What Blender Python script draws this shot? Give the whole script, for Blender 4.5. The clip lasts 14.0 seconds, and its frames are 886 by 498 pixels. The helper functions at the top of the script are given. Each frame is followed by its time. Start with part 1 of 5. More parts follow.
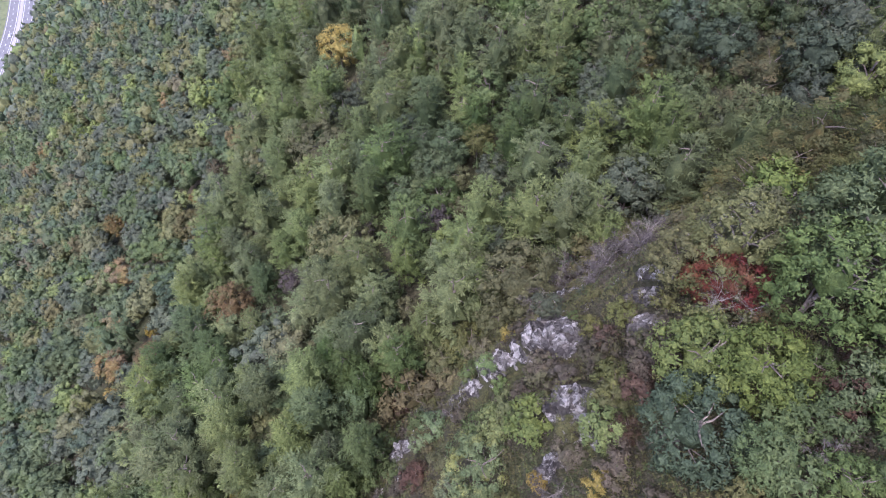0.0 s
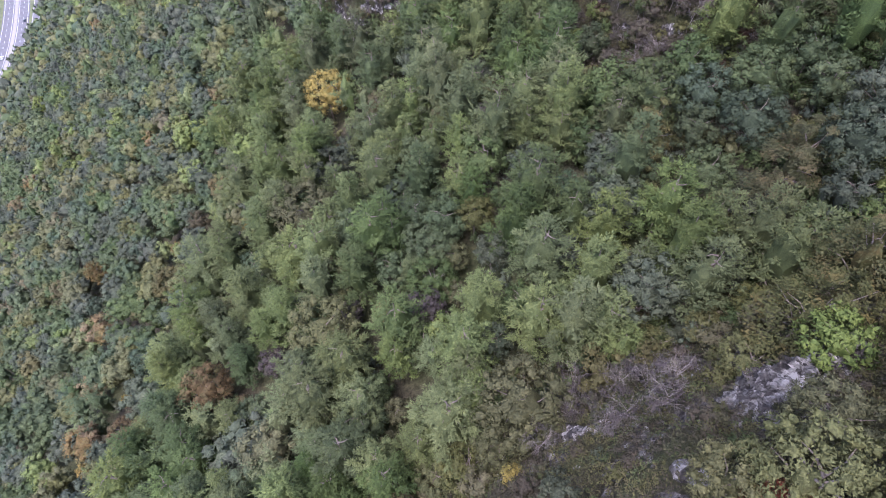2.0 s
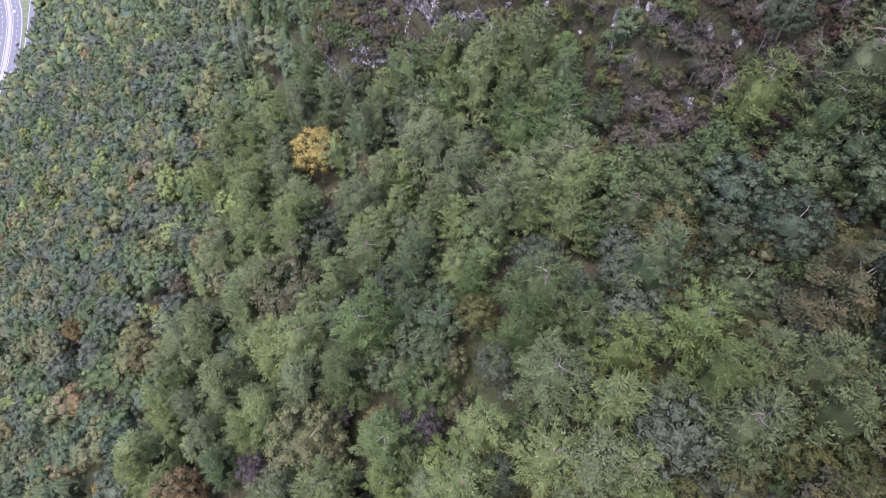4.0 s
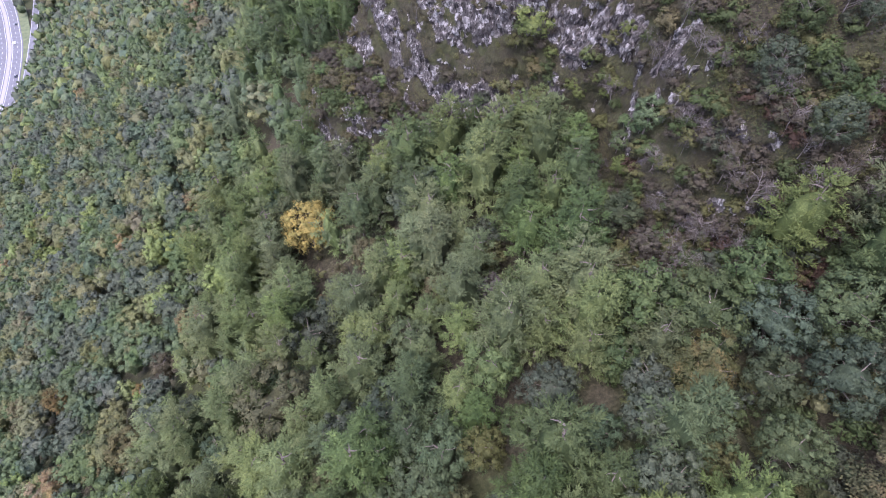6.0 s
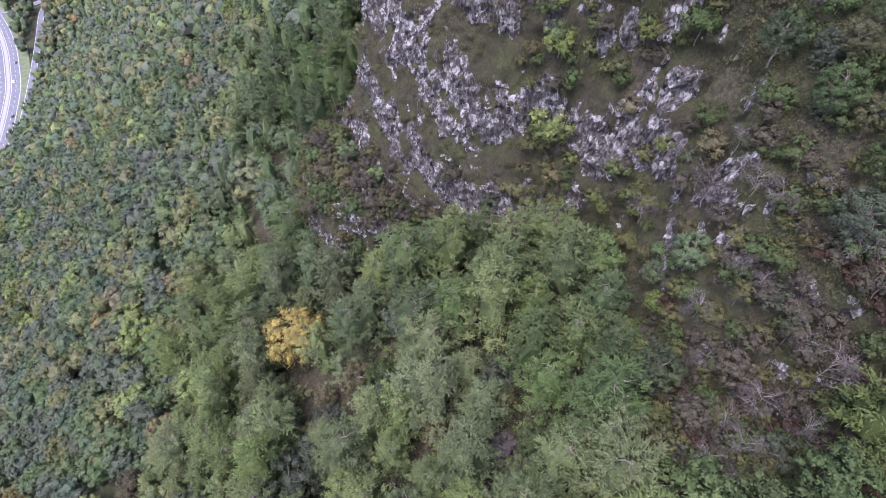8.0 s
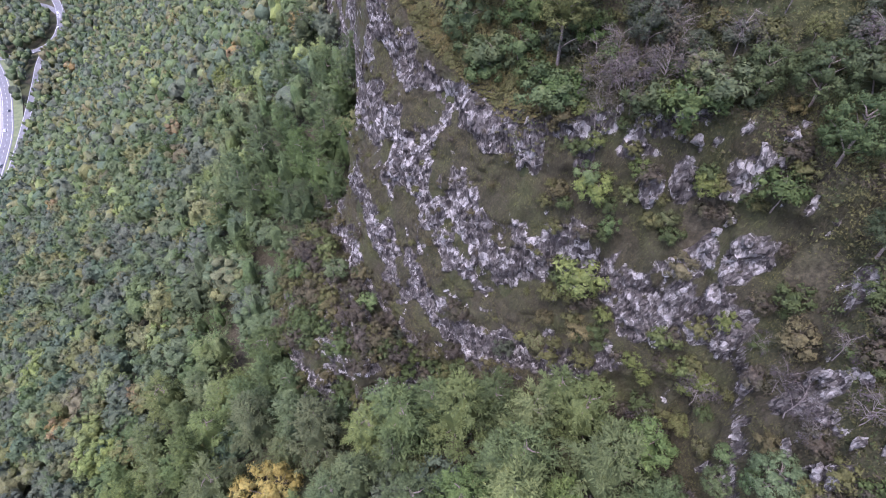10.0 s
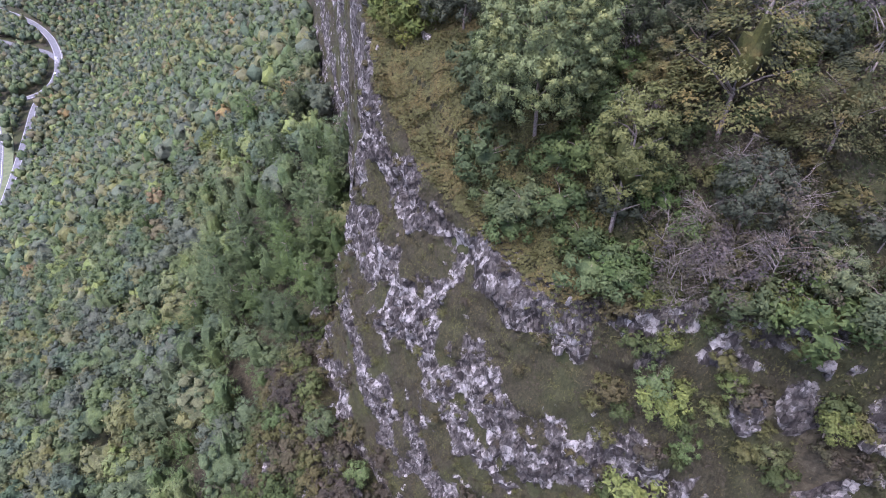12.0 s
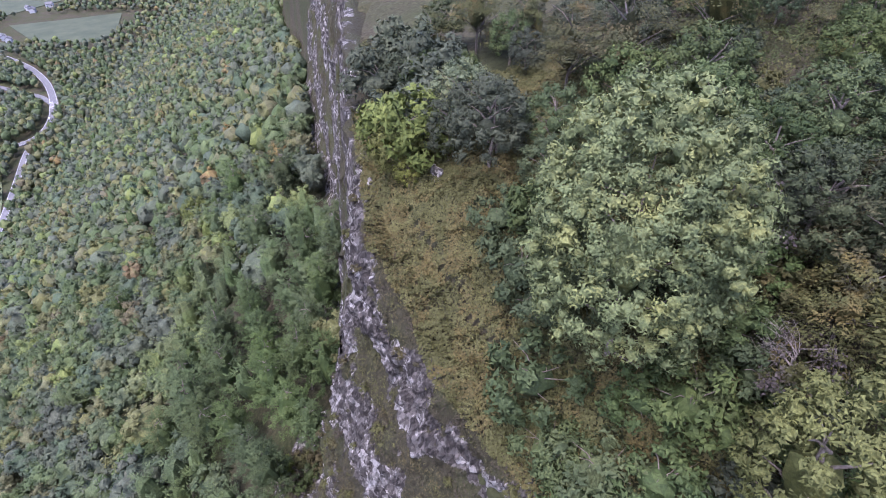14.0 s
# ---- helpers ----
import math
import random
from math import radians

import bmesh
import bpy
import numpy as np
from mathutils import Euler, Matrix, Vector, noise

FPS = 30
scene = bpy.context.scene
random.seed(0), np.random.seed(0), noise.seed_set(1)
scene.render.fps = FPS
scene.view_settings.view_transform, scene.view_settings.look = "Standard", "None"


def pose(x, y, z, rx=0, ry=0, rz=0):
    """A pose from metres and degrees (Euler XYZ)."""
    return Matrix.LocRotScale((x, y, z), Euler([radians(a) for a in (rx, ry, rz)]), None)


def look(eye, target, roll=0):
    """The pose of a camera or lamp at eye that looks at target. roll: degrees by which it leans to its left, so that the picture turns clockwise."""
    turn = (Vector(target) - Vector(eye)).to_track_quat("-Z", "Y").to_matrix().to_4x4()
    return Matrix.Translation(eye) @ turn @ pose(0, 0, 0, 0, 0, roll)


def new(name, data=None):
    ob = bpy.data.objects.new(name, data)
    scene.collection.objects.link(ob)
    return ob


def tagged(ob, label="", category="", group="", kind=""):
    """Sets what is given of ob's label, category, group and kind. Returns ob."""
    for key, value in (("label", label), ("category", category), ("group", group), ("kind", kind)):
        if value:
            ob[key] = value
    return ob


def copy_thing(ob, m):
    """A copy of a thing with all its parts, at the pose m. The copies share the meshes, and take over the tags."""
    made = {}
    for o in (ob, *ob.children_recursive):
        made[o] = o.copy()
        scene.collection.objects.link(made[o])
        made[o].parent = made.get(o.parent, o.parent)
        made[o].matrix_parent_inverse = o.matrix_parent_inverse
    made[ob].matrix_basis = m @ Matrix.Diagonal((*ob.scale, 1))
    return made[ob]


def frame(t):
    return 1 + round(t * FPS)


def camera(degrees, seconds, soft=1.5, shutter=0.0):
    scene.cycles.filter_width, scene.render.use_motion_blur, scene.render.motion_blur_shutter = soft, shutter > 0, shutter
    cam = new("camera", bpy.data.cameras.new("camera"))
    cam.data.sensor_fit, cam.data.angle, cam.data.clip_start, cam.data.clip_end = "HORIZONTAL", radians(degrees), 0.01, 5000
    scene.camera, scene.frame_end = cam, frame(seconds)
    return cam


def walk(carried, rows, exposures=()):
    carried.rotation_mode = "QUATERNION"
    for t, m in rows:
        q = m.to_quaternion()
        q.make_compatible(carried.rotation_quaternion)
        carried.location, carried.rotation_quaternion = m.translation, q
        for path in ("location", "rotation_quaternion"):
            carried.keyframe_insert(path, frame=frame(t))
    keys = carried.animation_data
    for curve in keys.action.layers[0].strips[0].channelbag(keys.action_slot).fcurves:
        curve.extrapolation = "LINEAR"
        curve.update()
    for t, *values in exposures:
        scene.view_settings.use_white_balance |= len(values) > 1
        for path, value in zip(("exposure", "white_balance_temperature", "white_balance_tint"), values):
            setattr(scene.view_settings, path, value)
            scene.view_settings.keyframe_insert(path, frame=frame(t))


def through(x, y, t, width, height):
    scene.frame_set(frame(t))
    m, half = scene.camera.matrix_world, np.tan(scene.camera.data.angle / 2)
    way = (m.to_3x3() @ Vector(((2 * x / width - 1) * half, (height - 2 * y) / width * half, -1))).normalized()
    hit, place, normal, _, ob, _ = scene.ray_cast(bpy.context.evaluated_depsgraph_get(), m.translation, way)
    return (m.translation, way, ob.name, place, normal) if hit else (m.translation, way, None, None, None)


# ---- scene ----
cam = camera(79.0, 14.0, soft=1.0)
PATH = [
    (0, (0.141, -0.070, 266.026), (0.122, 1.058, 264.374), -0.5),
    (0.5, (0.336, 3.752, 265.981), (0.317, 4.876, 264.327), -0.6),
    (1, (0.610, 7.684, 265.925), (0.589, 8.815, 264.276), -0.8),
    (1.5, (0.919, 11.699, 265.850), (0.896, 12.838, 264.206), -1.0),
    (2, (1.233, 15.774, 265.768), (1.208, 16.920, 264.129), -1.2),
    (2.5, (1.537, 19.914, 265.720), (1.512, 21.068, 264.087), -1.2),
    (3, (1.715, 24.132, 265.694), (1.689, 25.293, 264.066), -1.4),
    (3.2, (1.737, 25.806, 265.723), (1.714, 26.969, 264.095), -1.2),
    (5.3, (1.737, 42.796, 267.465), (1.709, 43.997, 265.866), -2.1),
    (5.5, (1.783, 44.477, 267.528), (1.755, 45.683, 265.933), -1.8),
    (6, (1.846, 48.959, 267.770), (1.814, 50.176, 266.183), -1.9),
    (6.5, (1.836, 53.866, 267.984), (1.801, 55.094, 266.406), -1.9),
    (7, (1.730, 59.034, 268.146), (1.694, 60.280, 266.582), -1.9),
    (7.2, (1.696, 61.170, 268.181), (1.659, 62.423, 266.623), -2.0),
    (9.3, (0.880, 84.547, 268.689), (0.850, 85.898, 267.214), -0.9),
    (9.5, (0.721, 86.837, 268.700), (0.693, 88.198, 267.235), -0.8),
    (10, (0.315, 92.639, 268.692), (0.291, 94.024, 267.250), -0.8),
    (10.5, (-0.009, 98.444, 268.696), (-0.031, 99.852, 267.276), -0.6),
    (11, (-0.381, 104.228, 268.714), (-0.402, 105.659, 267.316), -0.6),
    (11.5, (-0.789, 110.066, 268.755), (-0.808, 111.517, 267.379), -0.6),
    (12, (-1.122, 115.933, 268.823), (-1.141, 117.402, 267.467), -0.7),
    (12.5, (-1.510, 121.888, 268.849), (-1.530, 123.370, 267.507), -1.0),
    (13, (-1.885, 127.741, 268.789), (-1.905, 129.240, 267.465), -1.2),
    (13.5, (-2.274, 133.461, 268.679), (-2.294, 134.981, 267.380), -1.3),
    (14, (-2.699, 139.243, 268.576), (-2.717, 140.784, 267.301), -1.4),
]
walk(cam, [(t, look(eye, target, roll)) for t, eye, target, roll in PATH], exposures=[(0, 2.05, 5820, 31), (14, 2.05, 5800, 33)])

# ---------------------------------------------------------------- light
SUN_UP, SUN_ROUND = 68.0, 222.0
world = bpy.data.worlds.new("overcast_sky")
scene.world = world
world.use_nodes = True
wn, wl = world.node_tree.nodes, world.node_tree.links
sky = wn.new("ShaderNodeTexSky")
sky.sky_type = "NISHITA"
sky.sun_disc = False
sky.sun_elevation, sky.sun_rotation = radians(SUN_UP), radians(SUN_ROUND)
sky.air_density, sky.dust_density, sky.ozone_density = 1.0, 3.0, 2.0
wn["Background"].inputs["Strength"].default_value = 0.15
wl.new(sky.outputs["Color"], wn["Background"].inputs["Color"])
sun = new("sun", bpy.data.lights.new("sun", "SUN"))
sun.data.energy, sun.data.angle, sun.data.color = 1.6, radians(35), (1.0, 0.98, 0.95)
az, el = radians(SUN_ROUND), radians(SUN_UP)
sun.matrix_world = look((0, 0, 600), (-math.sin(az) * math.cos(el), -math.cos(az) * math.cos(el), 600 - math.sin(el)))


# ---------------------------------------------------------------- materials
def material(name, rough=0.8, spec=0.2):
    mat = bpy.data.materials.new(name)
    mat.use_nodes = True
    n, l = mat.node_tree.nodes, mat.node_tree.links
    b = n["Principled BSDF"]
    b.inputs["Roughness"].default_value = rough
    b.inputs["Specular IOR Level"].default_value = spec
    return mat, n, l, b


def texture(n, l, kind, scale, coord, detail=4.0, rough=0.55):
    t = n.new("ShaderNodeTexNoise" if kind == "noise" else "ShaderNodeTexVoronoi")
    t.inputs["Scale"].default_value = scale
    if kind == "noise":
        t.inputs["Detail"].default_value = detail
        t.inputs["Roughness"].default_value = rough
    l.new(coord, t.inputs["Vector"])
    return t


def ramp(n, l, fac, stops):
    r = n.new("ShaderNodeValToRGB")
    e = r.color_ramp.elements
    while len(e) < len(stops):
        e.new(0.5)
    for i, (p, c) in enumerate(stops):
        e[i].position, e[i].color = p, (*c, 1)
    l.new(fac, r.inputs["Fac"])
    return r.outputs["Color"]


def mixed(n, l, fac, a, b, how="MIX"):
    m = n.new("ShaderNodeMix")
    m.data_type, m.blend_type = "RGBA", how
    for socket, v in ((m.inputs[0], fac), (m.inputs[6], a), (m.inputs[7], b)):
        if isinstance(v, (int, float)):
            socket.default_value = v
        elif isinstance(v, tuple):
            socket.default_value = (*v, 1)
        else:
            l.new(v, socket)
    return m.outputs[2]


def calc(n, l, how, a, b=0.0, c=None):
    m = n.new("ShaderNodeMath")
    m.operation = how
    for i, v in enumerate((a, b, c)):
        if v is None:
            continue
        if isinstance(v, (int, float)):
            m.inputs[i].default_value = v
        else:
            l.new(v, m.inputs[i])
    return m.outputs[0]


def foliage(name, dark, light, tip=None, per_object=True, through=0.17, steady=False):
    """Leaves: two tones from leaf to leaf, drifting over the crown, and from tree to tree."""
    mat, n, l, b = material(name, 0.7, 0.15)
    geo, info, tc = n.new("ShaderNodeNewGeometry"), n.new("ShaderNodeObjectInfo"), n.new("ShaderNodeTexCoord")
    drift = texture(n, l, "noise", 0.35, geo.outputs["Position"], 3.0)
    f = calc(n, l, "MULTIPLY_ADD", geo.outputs["Random Per Island"], 0.42 if per_object else 0.22, calc(n, l, "MULTIPLY_ADD", drift.outputs["Fac"], 1.2 if per_object else 0.6, -0.34 if per_object else 0.06))
    col = ramp(n, l, f, [(0.0, dark), (0.55, tuple((p + q) / 2 for p, q in zip(dark, light))), (1.0, light)])
    if tip:
        spots = texture(n, l, "noise", 0.55, geo.outputs["Position"], 2.0)
        col = mixed(n, l, ramp(n, l, spots.outputs["Fac"], [(0.5, (0, 0, 0)), (0.66, (0.85, 0.85, 0.85))]), col, tip)
    hsv = n.new("ShaderNodeHueSaturation")
    if steady:
        rnd = n.new("ShaderNodeValue")
        rnd.outputs[0].default_value = 0.5
        rnd = rnd.outputs[0]
    elif per_object:
        rnd = info.outputs["Random"]
    else:
        cell = texture(n, l, "voronoi", 0.115, geo.outputs["Position"])
        rnd = n.new("ShaderNodeSeparateColor")
        l.new(cell.outputs["Color"], rnd.inputs[0])
        rnd = rnd.outputs[0]
    grain = texture(n, l, "noise", 6.0 if per_object else 2.6, geo.outputs["Position"], 4.0, 0.65)
    col = mixed(n, l, 1.0, col, ramp(n, l, grain.outputs["Fac"], [(0.38, (0.78, 0.78, 0.78)), (0.62, (1.22, 1.22, 1.18))]), "MULTIPLY")
    bump = n.new("ShaderNodeBump")
    bump.inputs["Strength"].default_value, bump.inputs["Distance"].default_value = 0.8, 0.10 if per_object else 0.35
    l.new(grain.outputs["Fac"], bump.inputs["Height"])
    l.new(bump.outputs[0], b.inputs["Normal"])
    l.new(calc(n, l, "MULTIPLY_ADD", rnd, 0.022, 0.489), hsv.inputs["Hue"])
    l.new(calc(n, l, "MULTIPLY_ADD", calc(n, l, "FRACT", calc(n, l, "MULTIPLY", rnd, 7.31)), 0.25, 0.80), hsv.inputs["Saturation"])
    l.new(calc(n, l, "MULTIPLY_ADD", calc(n, l, "FRACT", calc(n, l, "MULTIPLY", rnd, 3.77)), 0.44 if per_object else 0.26, 0.70 if per_object else 0.88), hsv.inputs["Value"])
    l.new(col, hsv.inputs["Color"])
    l.new(hsv.outputs["Color"], b.inputs["Base Color"])
    tr = n.new("ShaderNodeBsdfTranslucent")
    l.new(hsv.outputs["Color"], tr.inputs["Color"])
    mx = n.new("ShaderNodeMixShader")
    mx.inputs[0].default_value = through
    l.new(b.outputs[0], mx.inputs[1])
    l.new(tr.outputs[0], mx.inputs[2])
    l.new(mx.outputs[0], n["Material Output"].inputs["Surface"])
    return mat


TONES = {  # dark, light, tip
    "larch": ((0.036, 0.053, 0.017), (0.128, 0.157, 0.049), None),
    "dark_larch": ((0.024, 0.042, 0.014), (0.088, 0.122, 0.037), None),
    "green": ((0.023, 0.041, 0.015), (0.083, 0.108, 0.035), None),
    "grey_green": ((0.025, 0.036, 0.022), (0.083, 0.095, 0.055), None),
    "teal": ((0.023, 0.038, 0.021), (0.068, 0.098, 0.048), None),
    "lime": ((0.042, 0.064, 0.018), (0.150, 0.176, 0.046), None),
    "gold_lime": ((0.054, 0.062, 0.015), (0.156, 0.164, 0.040), None),
    "bright": ((0.036, 0.062, 0.020), (0.122, 0.162, 0.054), None),
    "bracken": ((0.060, 0.053, 0.020), (0.168, 0.138, 0.048), (0.11, 0.112, 0.04)),
    "heather": ((0.033, 0.028, 0.020), (0.091, 0.077, 0.052), (0.055, 0.056, 0.026)),
    "olive": ((0.040, 0.046, 0.015), (0.130, 0.130, 0.045), None),
    "yellow": ((0.105, 0.082, 0.018), (0.290, 0.212, 0.048), (0.17, 0.15, 0.04)),
    "brown": ((0.042, 0.039, 0.017), (0.122, 0.106, 0.046), (0.08, 0.075, 0.032)),
    "rust": ((0.031, 0.020, 0.013), (0.090, 0.054, 0.035), (0.060, 0.045, 0.024)),
    "orange": ((0.068, 0.049, 0.019), (0.178, 0.121, 0.043), (0.102, 0.098, 0.034)),
    "beech": ((0.026, 0.033, 0.012), (0.088, 0.090, 0.030), (0.105, 0.084, 0.029)),
    "mauve": ((0.036, 0.030, 0.029), (0.094, 0.079, 0.072), (0.058, 0.058, 0.032)),
    "pale_olive": ((0.046, 0.050, 0.020), (0.132, 0.134, 0.054), None),
    "red": ((0.040, 0.012, 0.009), (0.120, 0.032, 0.021), (0.09, 0.055, 0.025)),
    "silver": ((0.040, 0.058, 0.025), (0.140, 0.172, 0.072), (0.180, 0.180, 0.052)),
}
LEAF = {k: foliage("leaves_" + k, *v) for k, v in TONES.items()}
ASH_LEAF = foliage("leaves_ash", (0.046, 0.062, 0.026), (0.138, 0.170, 0.068), (0.158, 0.170, 0.056), steady=True)
# Haze put into the colour: woodland leaf tones lifted and greyed.
HAZE_GREY = (0.090, 0.104, 0.086)


def hazed(c):
    return c if c is None else tuple(1.22 * (0.92 * p + 0.08 * q) for p, q in zip(c, HAZE_GREY))




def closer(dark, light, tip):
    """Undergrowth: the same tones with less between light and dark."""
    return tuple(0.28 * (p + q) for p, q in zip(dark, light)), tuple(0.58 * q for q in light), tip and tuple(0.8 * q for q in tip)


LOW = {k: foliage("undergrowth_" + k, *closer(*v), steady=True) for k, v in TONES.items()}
# Same leaf tones for the joined woods, with the haze tint mixed in.
HAZED_WOOD = {k: foliage("woodland_" + k, *map(hazed, v), per_object=False) for k, v in TONES.items()}


def bark_material(name, a, b_):
    mat, n, l, b = material(name, 0.85, 0.2)
    tc = n.new("ShaderNodeTexCoord")
    t = texture(n, l, "noise", 6.0, tc.outputs["Object"], 5.0)
    l.new(ramp(n, l, t.outputs["Fac"], [(0.3, a), (0.7, b_)]), b.inputs["Base Color"])
    return mat


BARK = bark_material("bark", (0.07, 0.055, 0.045), (0.19, 0.165, 0.14))
PALE_BARK = bark_material("pale_bark", (0.085, 0.074, 0.066), (0.185, 0.165, 0.148))


def soil_material():
    """Woodland floor and open hillside: leaf litter, bramble and rough grass."""
    mat, n, l, b = material("hill_ground", 0.95, 0.1)
    g = n.new("ShaderNodeNewGeometry")
    big = texture(n, l, "noise", 0.05, g.outputs["Position"], 5.0)
    small = texture(n, l, "noise", 1.6, g.outputs["Position"], 6.0, 0.7)
    litter = ramp(n, l, small.outputs["Fac"], [(0.35, (0.020, 0.018, 0.012)), (0.52, (0.044, 0.039, 0.025)), (0.68, (0.078, 0.069, 0.044))])
    grass = ramp(n, l, small.outputs["Fac"], [(0.3, (0.018, 0.022, 0.010)), (0.7, (0.050, 0.054, 0.024))])
    l.new(mixed(n, l, ramp(n, l, big.outputs["Fac"], [(0.42, (0, 0, 0)), (0.58, (1, 1, 1))]), litter, grass), b.inputs["Base Color"])
    bump = n.new("ShaderNodeBump")
    bump.inputs["Strength"].default_value, bump.inputs["Distance"].default_value = 0.8, 0.4
    l.new(small.outputs["Fac"], bump.inputs["Height"])
    l.new(bump.outputs[0], b.inputs["Normal"])
    return mat


def rock_material(name="limestone", level=0.55, turfed=True):
    """Weathered limestone: pale clean faces, grey-purple stain, and turf where it lies flat enough."""
    mat, n, l, b = material(name, 0.9, 0.15)
    g = n.new("ShaderNodeNewGeometry")
    pos = g.outputs["Position"]
    warp = n.new("ShaderNodeVectorMath")
    warp.operation = "MULTIPLY_ADD"
    swirl = texture(n, l, "noise", 0.9, pos, 3.0)
    l.new(swirl.outputs["Color"], warp.inputs[0])
    warp.inputs[1].default_value = (0.6, 0.6, 0.6)
    l.new(pos, warp.inputs[2])
    upright = n.new("ShaderNodeVectorMath")
    upright.operation = "MULTIPLY"
    l.new(warp.outputs[0], upright.inputs[0])
    upright.inputs[1].default_value = (1.0, 1.0, 0.36)
    fine = texture(n, l, "noise", 3.8, upright.outputs[0], 9.0, 0.82)
    mid = texture(n, l, "noise", 0.8, pos, 6.0, 0.68)
    big = texture(n, l, "noise", 0.13, pos, 4.0, 0.55)
    joint = texture(n, l, "voronoi", 1.1, warp.outputs[0])
    chip = texture(n, l, "voronoi", 3.6, upright.outputs[0])
    cells = []
    for v in (joint, chip):
        c = n.new("ShaderNodeSeparateColor")
        l.new(v.outputs["Color"], c.inputs[0])
        cells.append(c.outputs[0])
    tone = calc(n, l, "ADD", calc(n, l, "MULTIPLY", fine.outputs["Fac"], 0.62), calc(n, l, "MULTIPLY_ADD", cells[1], 0.26, calc(n, l, "MULTIPLY_ADD", cells[0], 0.16, -0.02)))
    stain = ramp(n, l, tone, [(0.36, (0.025, 0.022, 0.020)), (0.5, (0.064, 0.058, 0.052)), (0.66, (0.136, 0.126, 0.114))])
    pale = ramp(n, l, tone, [(0.36, (0.050, 0.046, 0.042)), (0.48, (0.128, 0.121, 0.111)), (0.66, (0.310, 0.297, 0.276))])
    clean = calc(n, l, "ADD", calc(n, l, "MULTIPLY", mid.outputs["Fac"], 0.6), calc(n, l, "MULTIPLY_ADD", big.outputs["Fac"], 0.35, calc(n, l, "MULTIPLY_ADD", cells[0], 0.16, -0.03)))
    rock = mixed(n, l, ramp(n, l, clean, [(level, (0, 0, 0)), (level + 0.04, (1, 1, 1))]), stain, pale)
    bare = n.new("ShaderNodeAttribute")
    bare.attribute_name = "bare"
    grown = calc(n, l, "ADD", bare.outputs["Fac"], calc(n, l, "MULTIPLY_ADD", fine.outputs["Fac"], 2.0, calc(n, l, "MULTIPLY_ADD", mid.outputs["Fac"], 1.0, -1.5)))
    turf = ramp(n, l, fine.outputs["Fac"], [(0.35, (0.018, 0.016, 0.010)), (0.5, (0.036, 0.033, 0.019)), (0.65, (0.064, 0.060, 0.034))])
    moss = ramp(n, l, fine.outputs["Fac"], [(0.35, (0.020, 0.022, 0.010)), (0.65, (0.060, 0.064, 0.028))])
    turf = mixed(n, l, ramp(n, l, big.outputs["Fac"], [(0.45, (0, 0, 0)), (0.6, (1, 1, 1))]), turf, moss)
    if turfed:
        rock = mixed(n, l, ramp(n, l, grown, [(0.42, (1, 1, 1)), (0.54, (0, 0, 0))]), rock, turf)
    l.new(rock, b.inputs["Base Color"])
    bump = n.new("ShaderNodeBump")
    bump.inputs["Strength"].default_value, bump.inputs["Distance"].default_value = 0.9, 0.7
    l.new(tone, bump.inputs["Height"])
    l.new(bump.outputs[0], b.inputs["Normal"])
    return mat


def plain(name, a, b_, scale, rough=0.85):
    mat, n, l, b = material(name, rough, 0.25)
    g = n.new("ShaderNodeNewGeometry")
    t = texture(n, l, "noise", scale, g.outputs["Position"], 6.0, 0.6)
    l.new(ramp(n, l, t.outputs["Fac"], [(0.3, a), (0.7, b_)]), b.inputs["Base Color"])
    return mat


SOIL, ROCK = soil_material(), rock_material()
BARE_ROCK = rock_material("bare_limestone", 0.40, False)
ASPHALT = plain("asphalt", (0.075, 0.075, 0.080), (0.125, 0.125, 0.130), 0.4)
PAINT = plain("road_paint", (0.30, 0.30, 0.30), (0.45, 0.45, 0.45), 1.5)
VERGE = plain("verge_grass", (0.06, 0.075, 0.035), (0.11, 0.125, 0.06), 0.25)
MEADOW = plain("meadow", (0.028, 0.038, 0.020), (0.056, 0.066, 0.036), 0.04)
CONCRETE = plain("concrete", (0.30, 0.30, 0.30), (0.46, 0.46, 0.45), 1.0)


# ---------------------------------------------------------------- the lie of the land
def smin(a, b, k):
    h = np.clip(0.5 + 0.5 * (b - a) / k, 0, 1)
    return b + (a - b) * h - k * h * (1 - h)


def hashed(i, j, k, seed):
    v = (i * 374761393 + j * 668265263 + k * 2147483647 + seed * 974711) & 0xFFFFFFFF
    v = ((v ^ (v >> 13)) * 1274126177) & 0xFFFFFFFF
    return ((v ^ (v >> 16)) & 0xFFFF) / 65535.0


def lattice(x, y, z, seed=0):
    """Smooth value noise, 0 to 1."""
    i, j, k = (np.floor(a).astype(np.int64) for a in (x, y, z))
    u, v, w = x - i, y - j, z - k
    u, v, w = (a * a * (3 - 2 * a) for a in (u, v, w))
    out = 0
    for a in (0, 1):
        for b in (0, 1):
            for c in (0, 1):
                out = out + hashed(i + a, j + b, k + c, seed) * (u if a else 1 - u) * (v if b else 1 - v) * (w if c else 1 - w)
    return out


def fbm(x, y, z, seed=0, octaves=4, gain=0.5):
    total, amp, norm = 0, 1.0, 0.0
    for o in range(octaves):
        total = total + amp * lattice(x * 2 ** o, y * 2 ** o, z * 2 ** o, seed + o)
        norm += amp
        amp *= gain
    return total / norm


